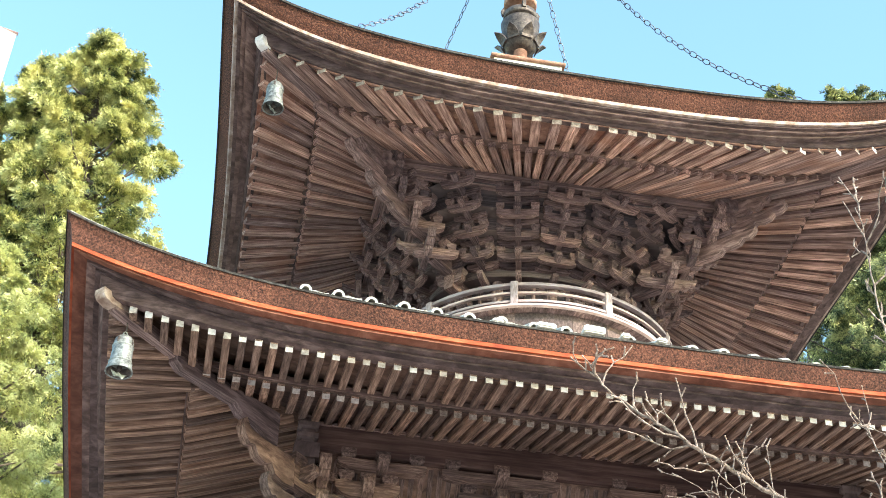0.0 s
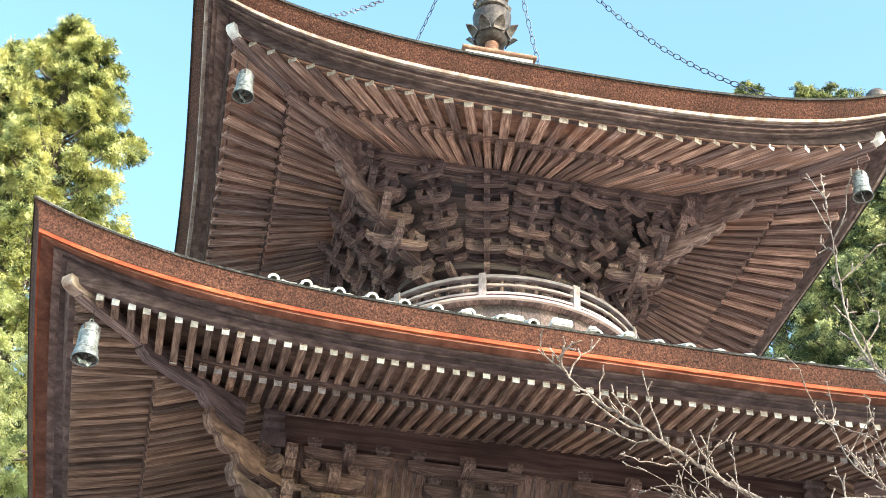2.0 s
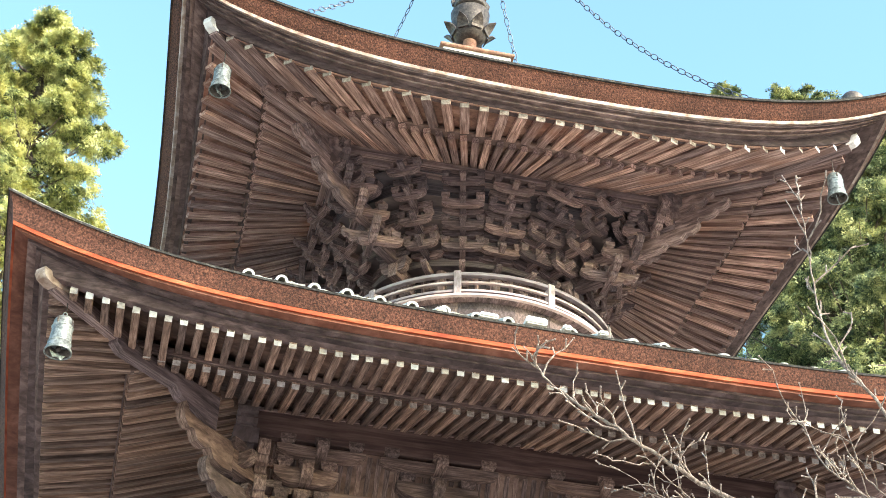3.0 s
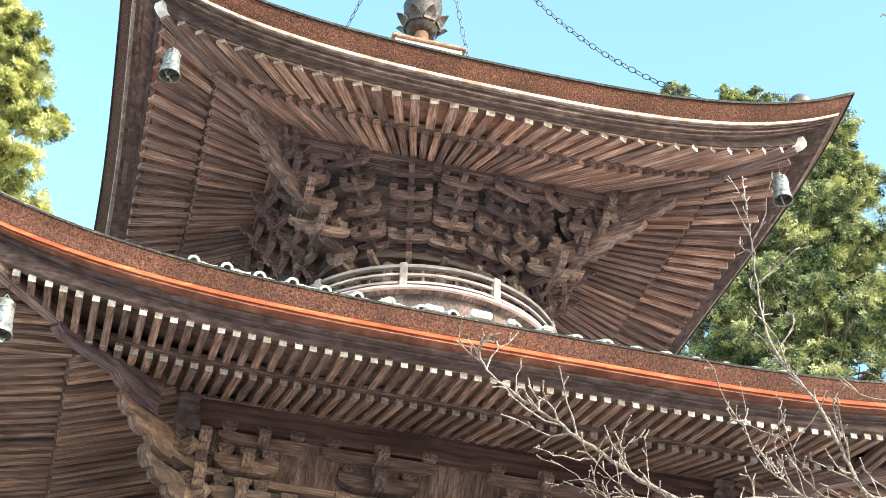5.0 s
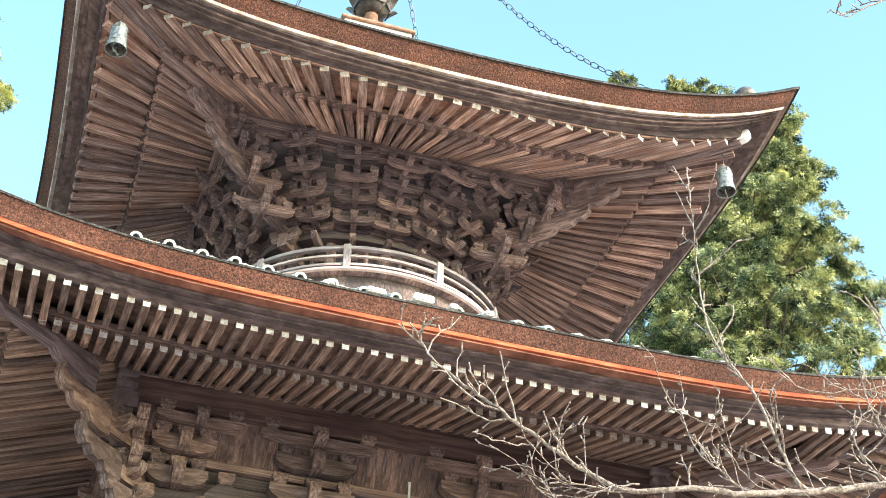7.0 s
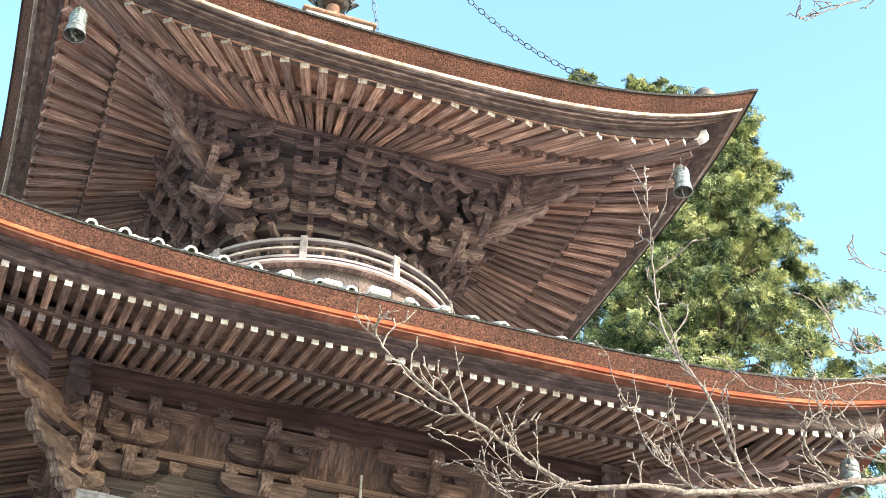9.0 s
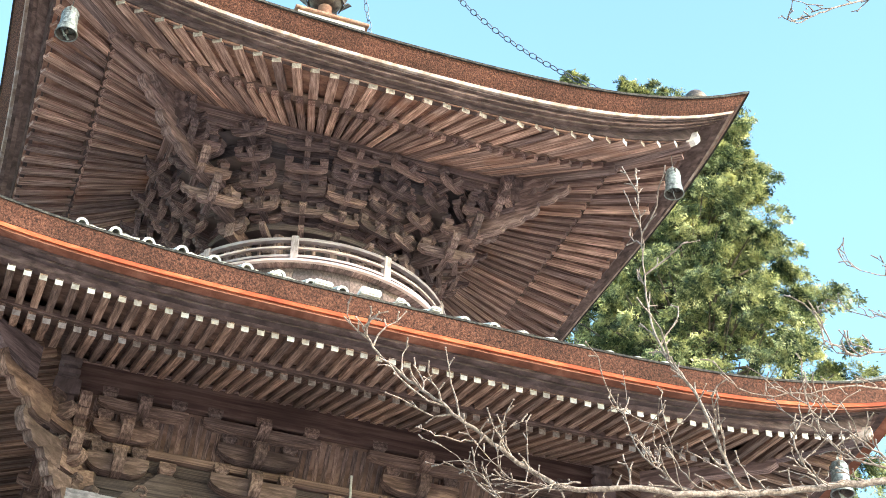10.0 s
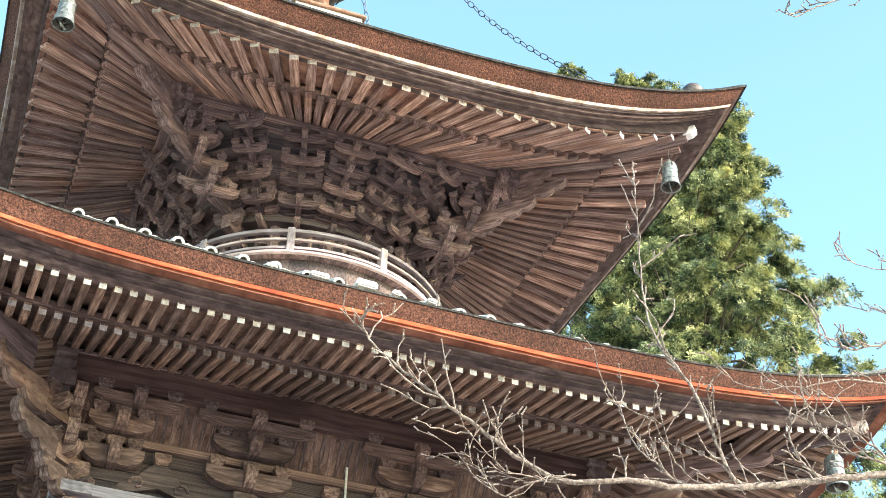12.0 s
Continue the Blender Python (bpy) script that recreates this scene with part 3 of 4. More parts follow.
for c in ((-1, -1), (1, -1)):
    for out in (Vector((0, -1, 0)), Vector((c[0], 0, 0))):
        q = 1 if (Vector((-out.y, out.x, 0)).dot(Vector((-c[0], -c[1], 0)))) > 0 else -1
        sp = [(0.0, 0.58, 0.12, 1.43, 0.18), (0.0, 0.62, 0.19, 1.74, 0.16), (0.0, 0.86, 0.28, 1.955, 0.1)]
        wall_set((2.42 * c[0], 2.42 * c[1]), out, [(min(q * a0, q * a1), max(q * a0, q * a1), r, z, h) for a0, a1, r, z, h in sp], 7)
    # arms stacked along the hip, each with a scalloped nose
    d = Vector((c[0], c[1], 0)).normalized()
    side = Vector((-d.y, d.x, 0))
    hip = tower_part("hip_bracket", poly_extrude([(2.3, 1.06), (3.6, 1.06), (3.6, 1.2), (2.3, 1.2)], 0.14), SHADEWOOD, "stacked hip bracket with scalloped noses under the lower corner")
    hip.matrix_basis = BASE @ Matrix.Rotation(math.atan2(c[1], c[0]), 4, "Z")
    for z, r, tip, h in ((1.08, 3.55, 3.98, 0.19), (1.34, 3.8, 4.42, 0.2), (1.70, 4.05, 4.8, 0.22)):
        part("bracket_arm", poly_extrude([(3.2, z + h * 0.1), (3.4, z - h * 0.3), (r - 0.2, z - h / 2), (r, z - h / 2), (r, z + h / 2), (3.2, z + h / 2)], 0.11), SHADEWOOD, hip)
        link("bracket_arm", unit_arm(SHADEWOOD), hip, "", Matrix.Translation((r - 0.12, 0, z + 0.02)) @ Matrix.Rotation(radians(90), 4, "Z") @ Matrix.Diagonal((0.42, 0.1, 0.13, 1)))
        link("beam_nose", unit_nose(SHADEWOOD), hip, "", Matrix.Translation((r - 0.01, 0, z)) @ Matrix.Diagonal((tip - r, 0.1, h * 1.35, 1)))
        link("bearing_block", unit_block(SHADEWOOD), hip, "", Matrix.Translation((r - 0.05, 0, z + h / 2 + 0.035)) @ Matrix.Diagonal((0.19, 0.19, 0.1, 1)))
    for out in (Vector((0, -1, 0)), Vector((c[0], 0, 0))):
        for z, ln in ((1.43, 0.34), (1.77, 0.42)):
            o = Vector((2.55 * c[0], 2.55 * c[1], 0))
            link("beam_nose", unit_nose(SHADEWOOD), hip, "", hip.matrix_basis.inverted() @ BASE @ placed(o, out, Vector((-out.y, out.x, 0)), 0, 0, z, ln, 0.11, 0.18))
    prof = [(0.12, 1.70), (0.12, 1.9), (0.17, 1.9), (0.17, 2.06)]
    for j in range(6):
        prof += [(0.09 if j % 2 == 0 else 0.14, 2.065 + 0.06 * j), (0.09 if j % 2 == 0 else 0.14, 2.115 + 0.06 * j)]
    part("corner_strut", lathe(prof, 4), BLOCKWOOD, pagoda, "ribbed strut block under the hip", m=BASE @ Matrix.Translation((c[0] * 2.73, c[1] * 2.76, 0)) @ Matrix.Rotation(radians(45), 4, "Z"))

# ---- mound, balcony and round body of the upper storey
CX, CY = 0.1, -0.02
bm = lathe([(2.5, 3.5), (2.45, 3.8), (2.2, 4.15), (1.85, 4.36), (1.6, 4.45), (0.5, 4.45)], 48)
tower_part("plaster_mound", bm, PLASTER, "white plastered mound above the lower roof", True)
body = tower_part("upper_wall", lathe([(1.2, 4.5), (1.2, 6.6)], 48), WALLWOOD, "round board wall of the upper storey")
beam("bracket_ceiling", (-1.97, 0, 6.335), (1.97, 0, 6.335), 3.94, 0.03, WALLWOOD, body)
balcony = tower_part("balcony", lathe([(1.1, 4.5), (1.6, 4.5), (1.62, 4.755), (1.1, 4.755)], 64), DECKWOOD, "round balcony of sun-bleached wood with low rails")


def hoop(r, z, w, h, n=72):
    bm = bmesh.new()
    rows = []
    for i in range(n):
        a = 2 * math.pi * i / n
        rows.append([bm.verts.new((CX + (r + dr) * math.cos(a), CY + (r + dr) * math.sin(a), z + dz)) for dr, dz in ((-w / 2, -h / 2), (w / 2, -h / 2), (w / 2, h * 0.3), (w * 0.2, h / 2), (-w * 0.2, h / 2), (-w / 2, h * 0.3))])
    for i in range(n):
        a, b = rows[i], rows[(i + 1) % n]
        for j in range(6):
            bm.faces.new((a[j], a[(j + 1) % 6], b[(j + 1) % 6], b[j]))
    bmesh.ops.recalc_face_normals(bm, faces=bm.faces)
    return bm


for r, z, w, h, nm in ((1.757, 5.095, 0.06, 0.05, "top_rail"), (1.757, 4.985, 0.035, 0.035, "middle_rail"), (1.757, 4.865, 0.05, 0.04, "bottom_rail")):
    part(nm, hoop(r, z, w, h), RAIL, balcony)
for i in range(10):
    a = math.radians(-90 - 0.326 * 57.3 + 36.1 * i)
    p = Vector((CX + 1.757 * math.cos(a), CY + 1.757 * math.sin(a), 0))
    beam("rail_post", p + Vector((0, 0, 4.78)), p + Vector((0, 0, 5.13)), 0.085, 0.085, RAIL, balcony, up=(math.cos(a), math.sin(a), 0))
for i in range(44):
    a = 2 * math.pi * i / 44
    d = Vector((math.cos(a), math.sin(a), 0))
    c0 = Vector((CX, CY, 4.79))
    beam("deck_plank", c0 + d * 1.35, c0 + d * 1.80, 0.252, 0.045, TIMBER, balcony)
part("deck_edge", hoop(1.80, 4.785, 0.05, 0.035), RAIL, balcony)
for i in range(48):
    a = 2 * math.pi * i / 48
    d = Vector((math.cos(a), math.sin(a), 0))
    # skirt in the dark tone that carries the deck's shade
    beam("skirt_board", Vector((CX, CY, 4.45)) + d * 1.66, Vector((CX, CY, 4.77)) + d * 1.66, 0.216, 0.03, DECKWOOD, balcony, up=d)
for i in range(36):
    a = math.radians(10 * i + 4)
    d = Vector((math.cos(a), math.sin(a), 0))
    part("column" if i % 3 == 0 else "wall_batten", lathe([(0.07 if i % 3 == 0 else 0.03, 4.76), (0.07 if i % 3 == 0 else 0.03, 6.4)], 10), TIMBER, body, m=Matrix.Translation(d * 1.22))

def reach_at(a):
    return min(2.05 / max(abs(math.cos(a)), abs(math.sin(a))), 2.4)


# stepped boards that close the back of the brackets, tier over tier
for t in range(5):
    rows = []
    for i in range(97):
        a = 2 * math.pi * i / 96
        step = (reach_at(a) - 1.2) / 5
        z0, z1 = 5.36 + 0.185 * t - 0.02, 5.36 + 0.185 * (t + 1) - 0.02
        rows.append([Vector((r * math.cos(a), r * math.sin(a), z)) for r, z in ((1.15 + step * t, z0), (1.15 + step * t, z1), (1.16 + step * (t + 1), z1))])
    part("bracket_board", sheet(rows, 0.012), WALLWOOD, body)

for i, deg in enumerate((-116, -99, -82, -65, -31, -14, 3, 20, 33, 57, 71, 88)):
    a = math.radians(-90 + deg)
    bracket_set((0, 0), (math.cos(a), math.sin(a)), 5.36, 5, (reach_at(a) - 1.2) / 5, 0.185, 0.50 if abs(deg) < 30 else 0.4, 0.08, nose=abs(deg) > 60, start=1.18, seed=20 + i)
for c in ((-1, -1), (1, -1)):
    turn45 = Matrix.Rotation(math.atan2(c[1], c[0]), 4, "Z")
    hip = tower_part("hip_bracket", poly_extrude([(1.1, 5.24), (1.3, 5.24), (1.42, 5.34), (1.1, 5.34)], 0.15), TIMBER, "stacked hip bracket with scalloped noses under the upper corner")
    hip.matrix_basis = BASE @ turn45
    for z, r, tip, h in ((5.43, 1.6, 1.95, 0.18), (5.62, 1.95, 2.4, 0.19), (5.83, 2.5, 3.25, 0.22), (6.03, 2.95, 3.65, 0.2), (6.26, 3.0, 3.48, 0.22)):
        part("bracket_arm", poly_extrude([(max(1.15, r - 0.7), z - h * 0.1), (max(1.15, r - 0.6), z - h * 0.35), (r - 0.3, z - h / 2), (r, z - h / 2), (r, z + h / 2), (max(1.15, r - 0.7), z + h / 2)], 0.12), TIMBER, hip)
        if z > 5.7:
            link("beam_nose", unit_nose(TIMBER), hip, "", Matrix.Translation((r - 0.01, 0, z)) @ Matrix.Diagonal((tip - r, 0.1, h * 0.95, 1)))
        for back, span in ((0.06, 0.34), (0.36, 0.44), (0.68, 0.46)):
            if r - back < 1.35:
                continue
            link("bracket_arm", unit_arm(TIMBER), hip, "", Matrix.Translation((r - back, 0, z + 0.02)) @ Matrix.Rotation(radians(90), 4, "Z") @ Matrix.Diagonal((span, 0.085, 0.1, 1)))
            for q in (-0.4, 0.4):
                link("bearing_block", unit_block(BLOCKWOOD), hip, "", Matrix.Translation((r - back, q * span, z + 0.11)) @ Matrix.Diagonal((0.11, 0.11, 0.085, 1)))
        link("bearing_block", unit_block(BLOCKWOOD), hip, "", Matrix.Translation((r - 0.08, 0, z + h / 2 + 0.01)) @ Matrix.Diagonal((0.17, 0.17, 0.09, 1)))
    # arms along both sides of the square, crossing at the corner
    for out in (Vector((0, -1, 0)), Vector((c[0], 0, 0))):
        side = Vector((-out.y, out.x, 0))
        for z, q, ln in ((6.16, 1.92, 0.3), (5.98, 1.86, 0.3), (5.78, 1.66, 0.34), (5.58, 1.45, 0.34)):
            o = Vector((q * c[0], q * c[1], 0))
            link("beam_nose", unit_nose(TIMBER), hip, "", turn45.inverted() @ placed(o, out, side, 0.02, 0, z, ln, 0.09, 0.14))
            link("bracket_arm", unit_arm(TIMBER), hip, "", turn45.inverted() @ placed(o, out, side, -0.14, 0, z, 0.46, 0.085, 0.1))
            for back in (0.02, 0.28):
                link("bearing_block", unit_block(BLOCKWOOD), hip, "", turn45.inverted() @ placed(o, out, side, -back, 0, z + 0.09, 0.11, 0.11, 0.085))
    prof = [(0.15, 6.06), (0.15, 6.22), (0.2, 6.24), (0.2, 6.4)]
    for j in range(5):
        prof += [(0.125 if j % 2 == 0 else 0.16, 6.41 + 0.06 * j), (0.125 if j % 2 == 0 else 0.16, 6.455 + 0.06 * j)]
    part("corner_strut", lathe(prof, 4), TIMBER, pagoda, "ribbed strut block under the hip", m=BASE @ Matrix.Translation((c[0] * 2.02, c[1] * 2.06, 0)) @ Matrix.Rotation(radians(45), 4, "Z"))

# ---- upper roof
UH, UBOW = 4.0, 0.18


def u_rise(s):
    return 6.082 + 0.074 * (s / 4) ** 2 + 0.452 * (s / 4) ** 4


upper_roof = tower_part("upper_roof", roof_top(UH, UBOW, u_rise, (0.22, 9.5), 0.1, 0.5, curve=2.2), BARKTOP, "bark-covered pyramid roof with upswept corners", True)
for k in range(4):
    part("bark_edge", eave_strip([(0.0, 0.03), (-0.05, 0.09), (-0.14, 0.215), (0.3, 0.21), (0.3, 0.03)], UH, UBOW, u_rise, k, swell=0.03), BARK, upper_roof, "thick cut edge of brown cypress bark")
    part("edge_lip", eave_strip([(-0.155, 0.205), (-0.155, 0.235), (0.05, 0.245), (0.05, 0.205)], UH, UBOW, u_rise, k, swell=0.03), CAP, upper_roof)
    part("edge_cap", eave_strip([(-0.14, 0.232), (-0.12, 0.25), (0.1, 0.29), (0.1, 0.232)], UH, UBOW, u_rise, k, swell=0.03), CAP, upper_roof)
    part("eave_strip", eave_strip([(0.0, 0.0), (-0.012, 0.032), (0.2, 0.032), (0.2, 0.0)], UH, UBOW, u_rise, k), PALE, upper_roof, "pale weathered strip under the bark edge")
    part("eave_board", eave_strip([(0.04, -0.025), (0.04, 0.01), (0.24, 0.01), (0.24, -0.025)], UH, UBOW, u_rise, k), FASCIA, upper_roof)
    part("eave_board", eave_strip([(0.085, -0.055), (0.085, 0.0), (0.3, 0.0), (0.3, -0.055)], UH, UBOW, u_rise, k), FASCIA, upper_roof)
    part("eave_beam", eave_strip([(0.14, -0.085), (0.14, 0.0), (0.4, 0.06), (0.4, -0.05)], UH, UBOW, u_rise, k), FASCIA, upper_roof)


def end_z(s):
    return 5.945 + 0.06 * (s / 3.6) ** 2 + 0.33 * (s / 3.6) ** 4


def mid_z(s):
    return 6.09 + 0.2 * (s / 2.9) ** 4


N_U = 33
for k in range(4):
    bm = bmesh.new()
    prev = None
    for u in np.linspace(-1, 1, 49):
        lo, hi = end_z(u * 3.6) + 0.02, u_rise(u * 4) - 0.02
        cur = [bm.verts.new(side_turn(k) @ Vector((u * h, -(h - 0.07 * (1 - u * u)), z))) for h, z in ((3.58, lo), (3.67, lo + 0.012), (3.74, hi), (3.58, hi + 0.06))]
        if prev:
            for j in range(4):
                bm.faces.new((prev[j], prev[(j + 1) % 4], cur[(j + 1) % 4], cur[j]))
        prev = cur
    bmesh.ops.recalc_face_normals(bm, faces=bm.faces)
    part("eave_filler", bm, FASCIA, upper_roof)
for k in range(4):
    turn = side_turn(k)
    for i in range(N_U):
        s = (i - (N_U - 1) / 2) * 0.215 + rng.uniform(-0.012, 0.012)
        u = s / 3.62
        y0 = 3.62 - 0.05 * (1 - u * u)
        z0 = end_z(s) + rng.uniform(-0.006, 0.006)
        f1 = 2.84 / 3.62
        a = Vector((s, -y0, z0))
        b = Vector((s * f1, -(2.84 - 0.05 * (1 - u * u)), mid_z(s * f1) + 0.11))
        beam("flying_rafter", turn @ a, turn @ b, 0.105, 0.06, RAFTER_UP, upper_roof)
        dirn = (a - b).normalized()
        if k in (0, 2):
            # Sunlit look put into colour: white near the east corner, bare tone elsewhere.
            beam("rafter_end", turn @ (a - dirn * 0.003), turn @ (a + dirn * 0.003), 0.1, 0.058, WHITE if s > 2.2 and rng.random() > 0.3 else WORN, upper_roof)
    for i in range(41):
        u = (i - 20) / 20.7
        a = Vector((u * 2.94, -(2.94 - 0.06 * (1 - u * u)), mid_z(u * 2.94) + rng.uniform(-0.006, 0.006)))
        b = Vector((u * 1.95, -1.95, 6.47 + 0.05 * u ** 4))
        beam("base_rafter", turn @ a, turn @ b, 0.082, 0.075, RAFTER_UP, upper_roof)
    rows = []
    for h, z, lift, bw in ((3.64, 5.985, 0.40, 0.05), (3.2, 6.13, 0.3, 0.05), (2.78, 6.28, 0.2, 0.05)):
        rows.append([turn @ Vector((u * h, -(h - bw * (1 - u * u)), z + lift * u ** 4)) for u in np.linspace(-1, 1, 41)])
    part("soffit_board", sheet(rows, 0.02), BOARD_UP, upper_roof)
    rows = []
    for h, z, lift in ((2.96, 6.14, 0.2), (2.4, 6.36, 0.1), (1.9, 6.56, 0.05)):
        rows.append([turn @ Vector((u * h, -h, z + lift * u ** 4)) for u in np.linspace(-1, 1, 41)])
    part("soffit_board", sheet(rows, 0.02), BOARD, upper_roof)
    bm = bmesh.new()
    prev = None
    for u in np.linspace(-1, 1, 41):
        cur = [bm.verts.new(turn @ Vector((u * h, -(h - 0.06 * (1 - u * u)), mid_z(u * 2.9) + dz))) for h, dz in ((2.86, 0.045), (2.98, 0.04), (2.98, 0.115), (2.86, 0.12))]
        if prev:
            for j in range(4):
                bm.faces.new((prev[j], prev[(j + 1) % 4], cur[(j + 1) % 4], cur[j]))
        prev = cur
    bmesh.ops.recalc_face_normals(bm, faces=bm.faces)
    part("rafter_tie_beam", bm, FASCIA, upper_roof)
    beam("purlin", turn @ Vector((-1.98, -2.02, 6.39)), turn @ Vector((1.98, -2.02, 6.39)), 0.12, 0.15, TIMBER, upper_roof, "square-cut purlin under the fan rafters")
    beam("purlin_moulding", turn @ Vector((-1.94, -1.95, 6.28)), turn @ Vector((1.94, -1.95, 6.28)), 0.1, 0.06, TIMBER, upper_roof)
    c = turn @ Vector((-1, -1, 0))
    beam("hip_rafter", diag(3.62, 6.33, c), diag(2.85, 6.33, c), 0.11, 0.12, TIMBER, upper_roof)
    beam("hip_rafter", diag(2.98, 6.25, c), diag(1.7, 6.56, c), 0.12, 0.14, TIMBER, upper_roof)
    m4 = Matrix.Translation(diag(3.58, 6.335, c)) @ Matrix.Rotation(math.atan2(c.y, c.x), 4, "Z")
    part("hip_tip", poly_extrude([(-0.2, 0.01), (0.05, -0.03), (0.12, -0.015), (0.17, 0.025), (0.17, 0.09), (-0.2, 0.09)], 0.105), WHITE, upper_roof, "whitened carved hip rafter end", m=m4)
    part("ridge_ornament", lathe([(0.13, 0.0), (0.15, 0.04), (0.14, 0.1), (0.1, 0.16), (0.04, 0.2), (0.015, 0.24)], 20), IRON, upper_roof, "small dark metal knob on the hip", True, Matrix.Translation(diag(3.7, 6.87, c)))

# ---- spire
spire = tower_part("spire", lathe([(0.1, 9.8), (0.095, 12.0), (0.07, 14.6), (0.02, 14.9)], 20), RUST, "metal spire of lotus bowl and rings on a square base", True)
bm = bmesh.new()
bmesh.ops.create_cube(bm, size=1, matrix=Matrix.Translation((0, 0, 9.68)) @ Matrix.Diagonal((0.96, 0.96, 0.34, 1)))
part("spire_base", bm, PLASTER, spire, "pale square base box")
bm = bmesh.new()
bmesh.ops.create_cube(bm, size=1, matrix=Matrix.Translation((0, 0, 9.87)) @ Matrix.Diagonal((1.06, 1.06, 0.05, 1)))
bmesh.ops.bevel(bm, geom=list(bm.edges), offset=0.01, segments=1, affect="EDGES")
part("base_lid", bm, RUST, spire)
part("lotus_bowl", lathe([(0.12, 10.48), (0.2, 10.52), (0.26, 10.62), (0.28, 10.76), (0.27, 10.9), (0.285, 11.02), (0.24, 11.05), (0.1, 11.05)], 28), IRON, spire, "dark iron lotus bowl", True)
for i in range(8):
    a = math.radians(45 * i + 10)
    bm = sheet([[Vector((0.24 + 0.13 * v * v + 0.03 * v, w * (0.085 * (1 - v ** 4)), 10.58 + 0.17 * v)) for w in (-1, -0.5, 0, 0.5, 1)] for v in (0, 0.25, 0.5, 0.75, 1)], 0.02)
    part("lotus_petal", bm, IRON, spire, m=Matrix.Rotation(a, 4, "Z"))
for j in range(9):
    z = 11.12 + 0.27 * j
    part("spire_ring", lathe([(0.235 - 0.008 * j, z), (0.25 - 0.008 * j, z + 0.02), (0.25 - 0.008 * j, z + 0.1), (0.22 - 0.008 * j, z + 0.11), (0.1, z + 0.05)], 28), RUST if j % 2 else IRON, spire, "", True)
    for i in range(4):
        a = math.radians(90 * i + 30 * j)
        part("ring_horn", poly_extrude([(0.2, 0), (0.27, 0), (0.29, 0.09), (0.25, 0.16), (0.24, 0.08), (0.2, 0.06)], 0.05), IRON, spire, m=Matrix.Translation((0, 0, z + 0.05)) @ Matrix.Rotation(a, 4, "Z"))


# ---- chains from the spire to the roof corners
def chain_z(d):
    return 7.1 + 1.2 * d + 0.1 * d * d + 0.08 * d ** 3


bm = bmesh.new()
link_pts = []
for i in range(13):
    a = 2 * math.pi * i / 12
    link_pts.append(Vector((0.078 * math.cos(a), 0.032 * math.sin(a), 0)))
tube(bm, link_pts, [0.0068] * 13, 5)
LINK = bpy.data.meshes.new("chain_link")
bm.to_mesh(LINK)
bm.free()
LINK.materials.append(CHAINM)
for c in ((-1, -1), (1, -1), (-1, 1), (1, 1)):
    chain = tagged(new("chain"), "thin metal chain hung from the spire to a roof corner", "chain", group="spire chains")
    chain.location = (c[0] * 3.2, c[1] * 3.2, UP + 7.1)
    d, i = 0.0, 0
    while d < 3.08:
        slope = math.hypot(1.414, 1.2 + 0.2 * d + 0.24 * d * d)
        dn = d + 0.138 / slope
        p0 = Vector((-c[0] * d, -c[1] * d, chain_z(d) - 7.1))
        p1 = Vector((-c[0] * dn, -c[1] * dn, chain_z(dn) - 7.1))
        x = (p1 - p0).normalized()
        y = x.cross(Vector((0, 0, 1))).normalized()
        r = Matrix((x, y, x.cross(y))).transposed().to_4x4()
        link("chain_link", LINK, chain, "", Matrix.Translation((p0 + p1) / 2) @ r @ Matrix.Rotation(radians(20 + 60 * (i % 2)), 4, "X"))
        d, i = dn, i + 1


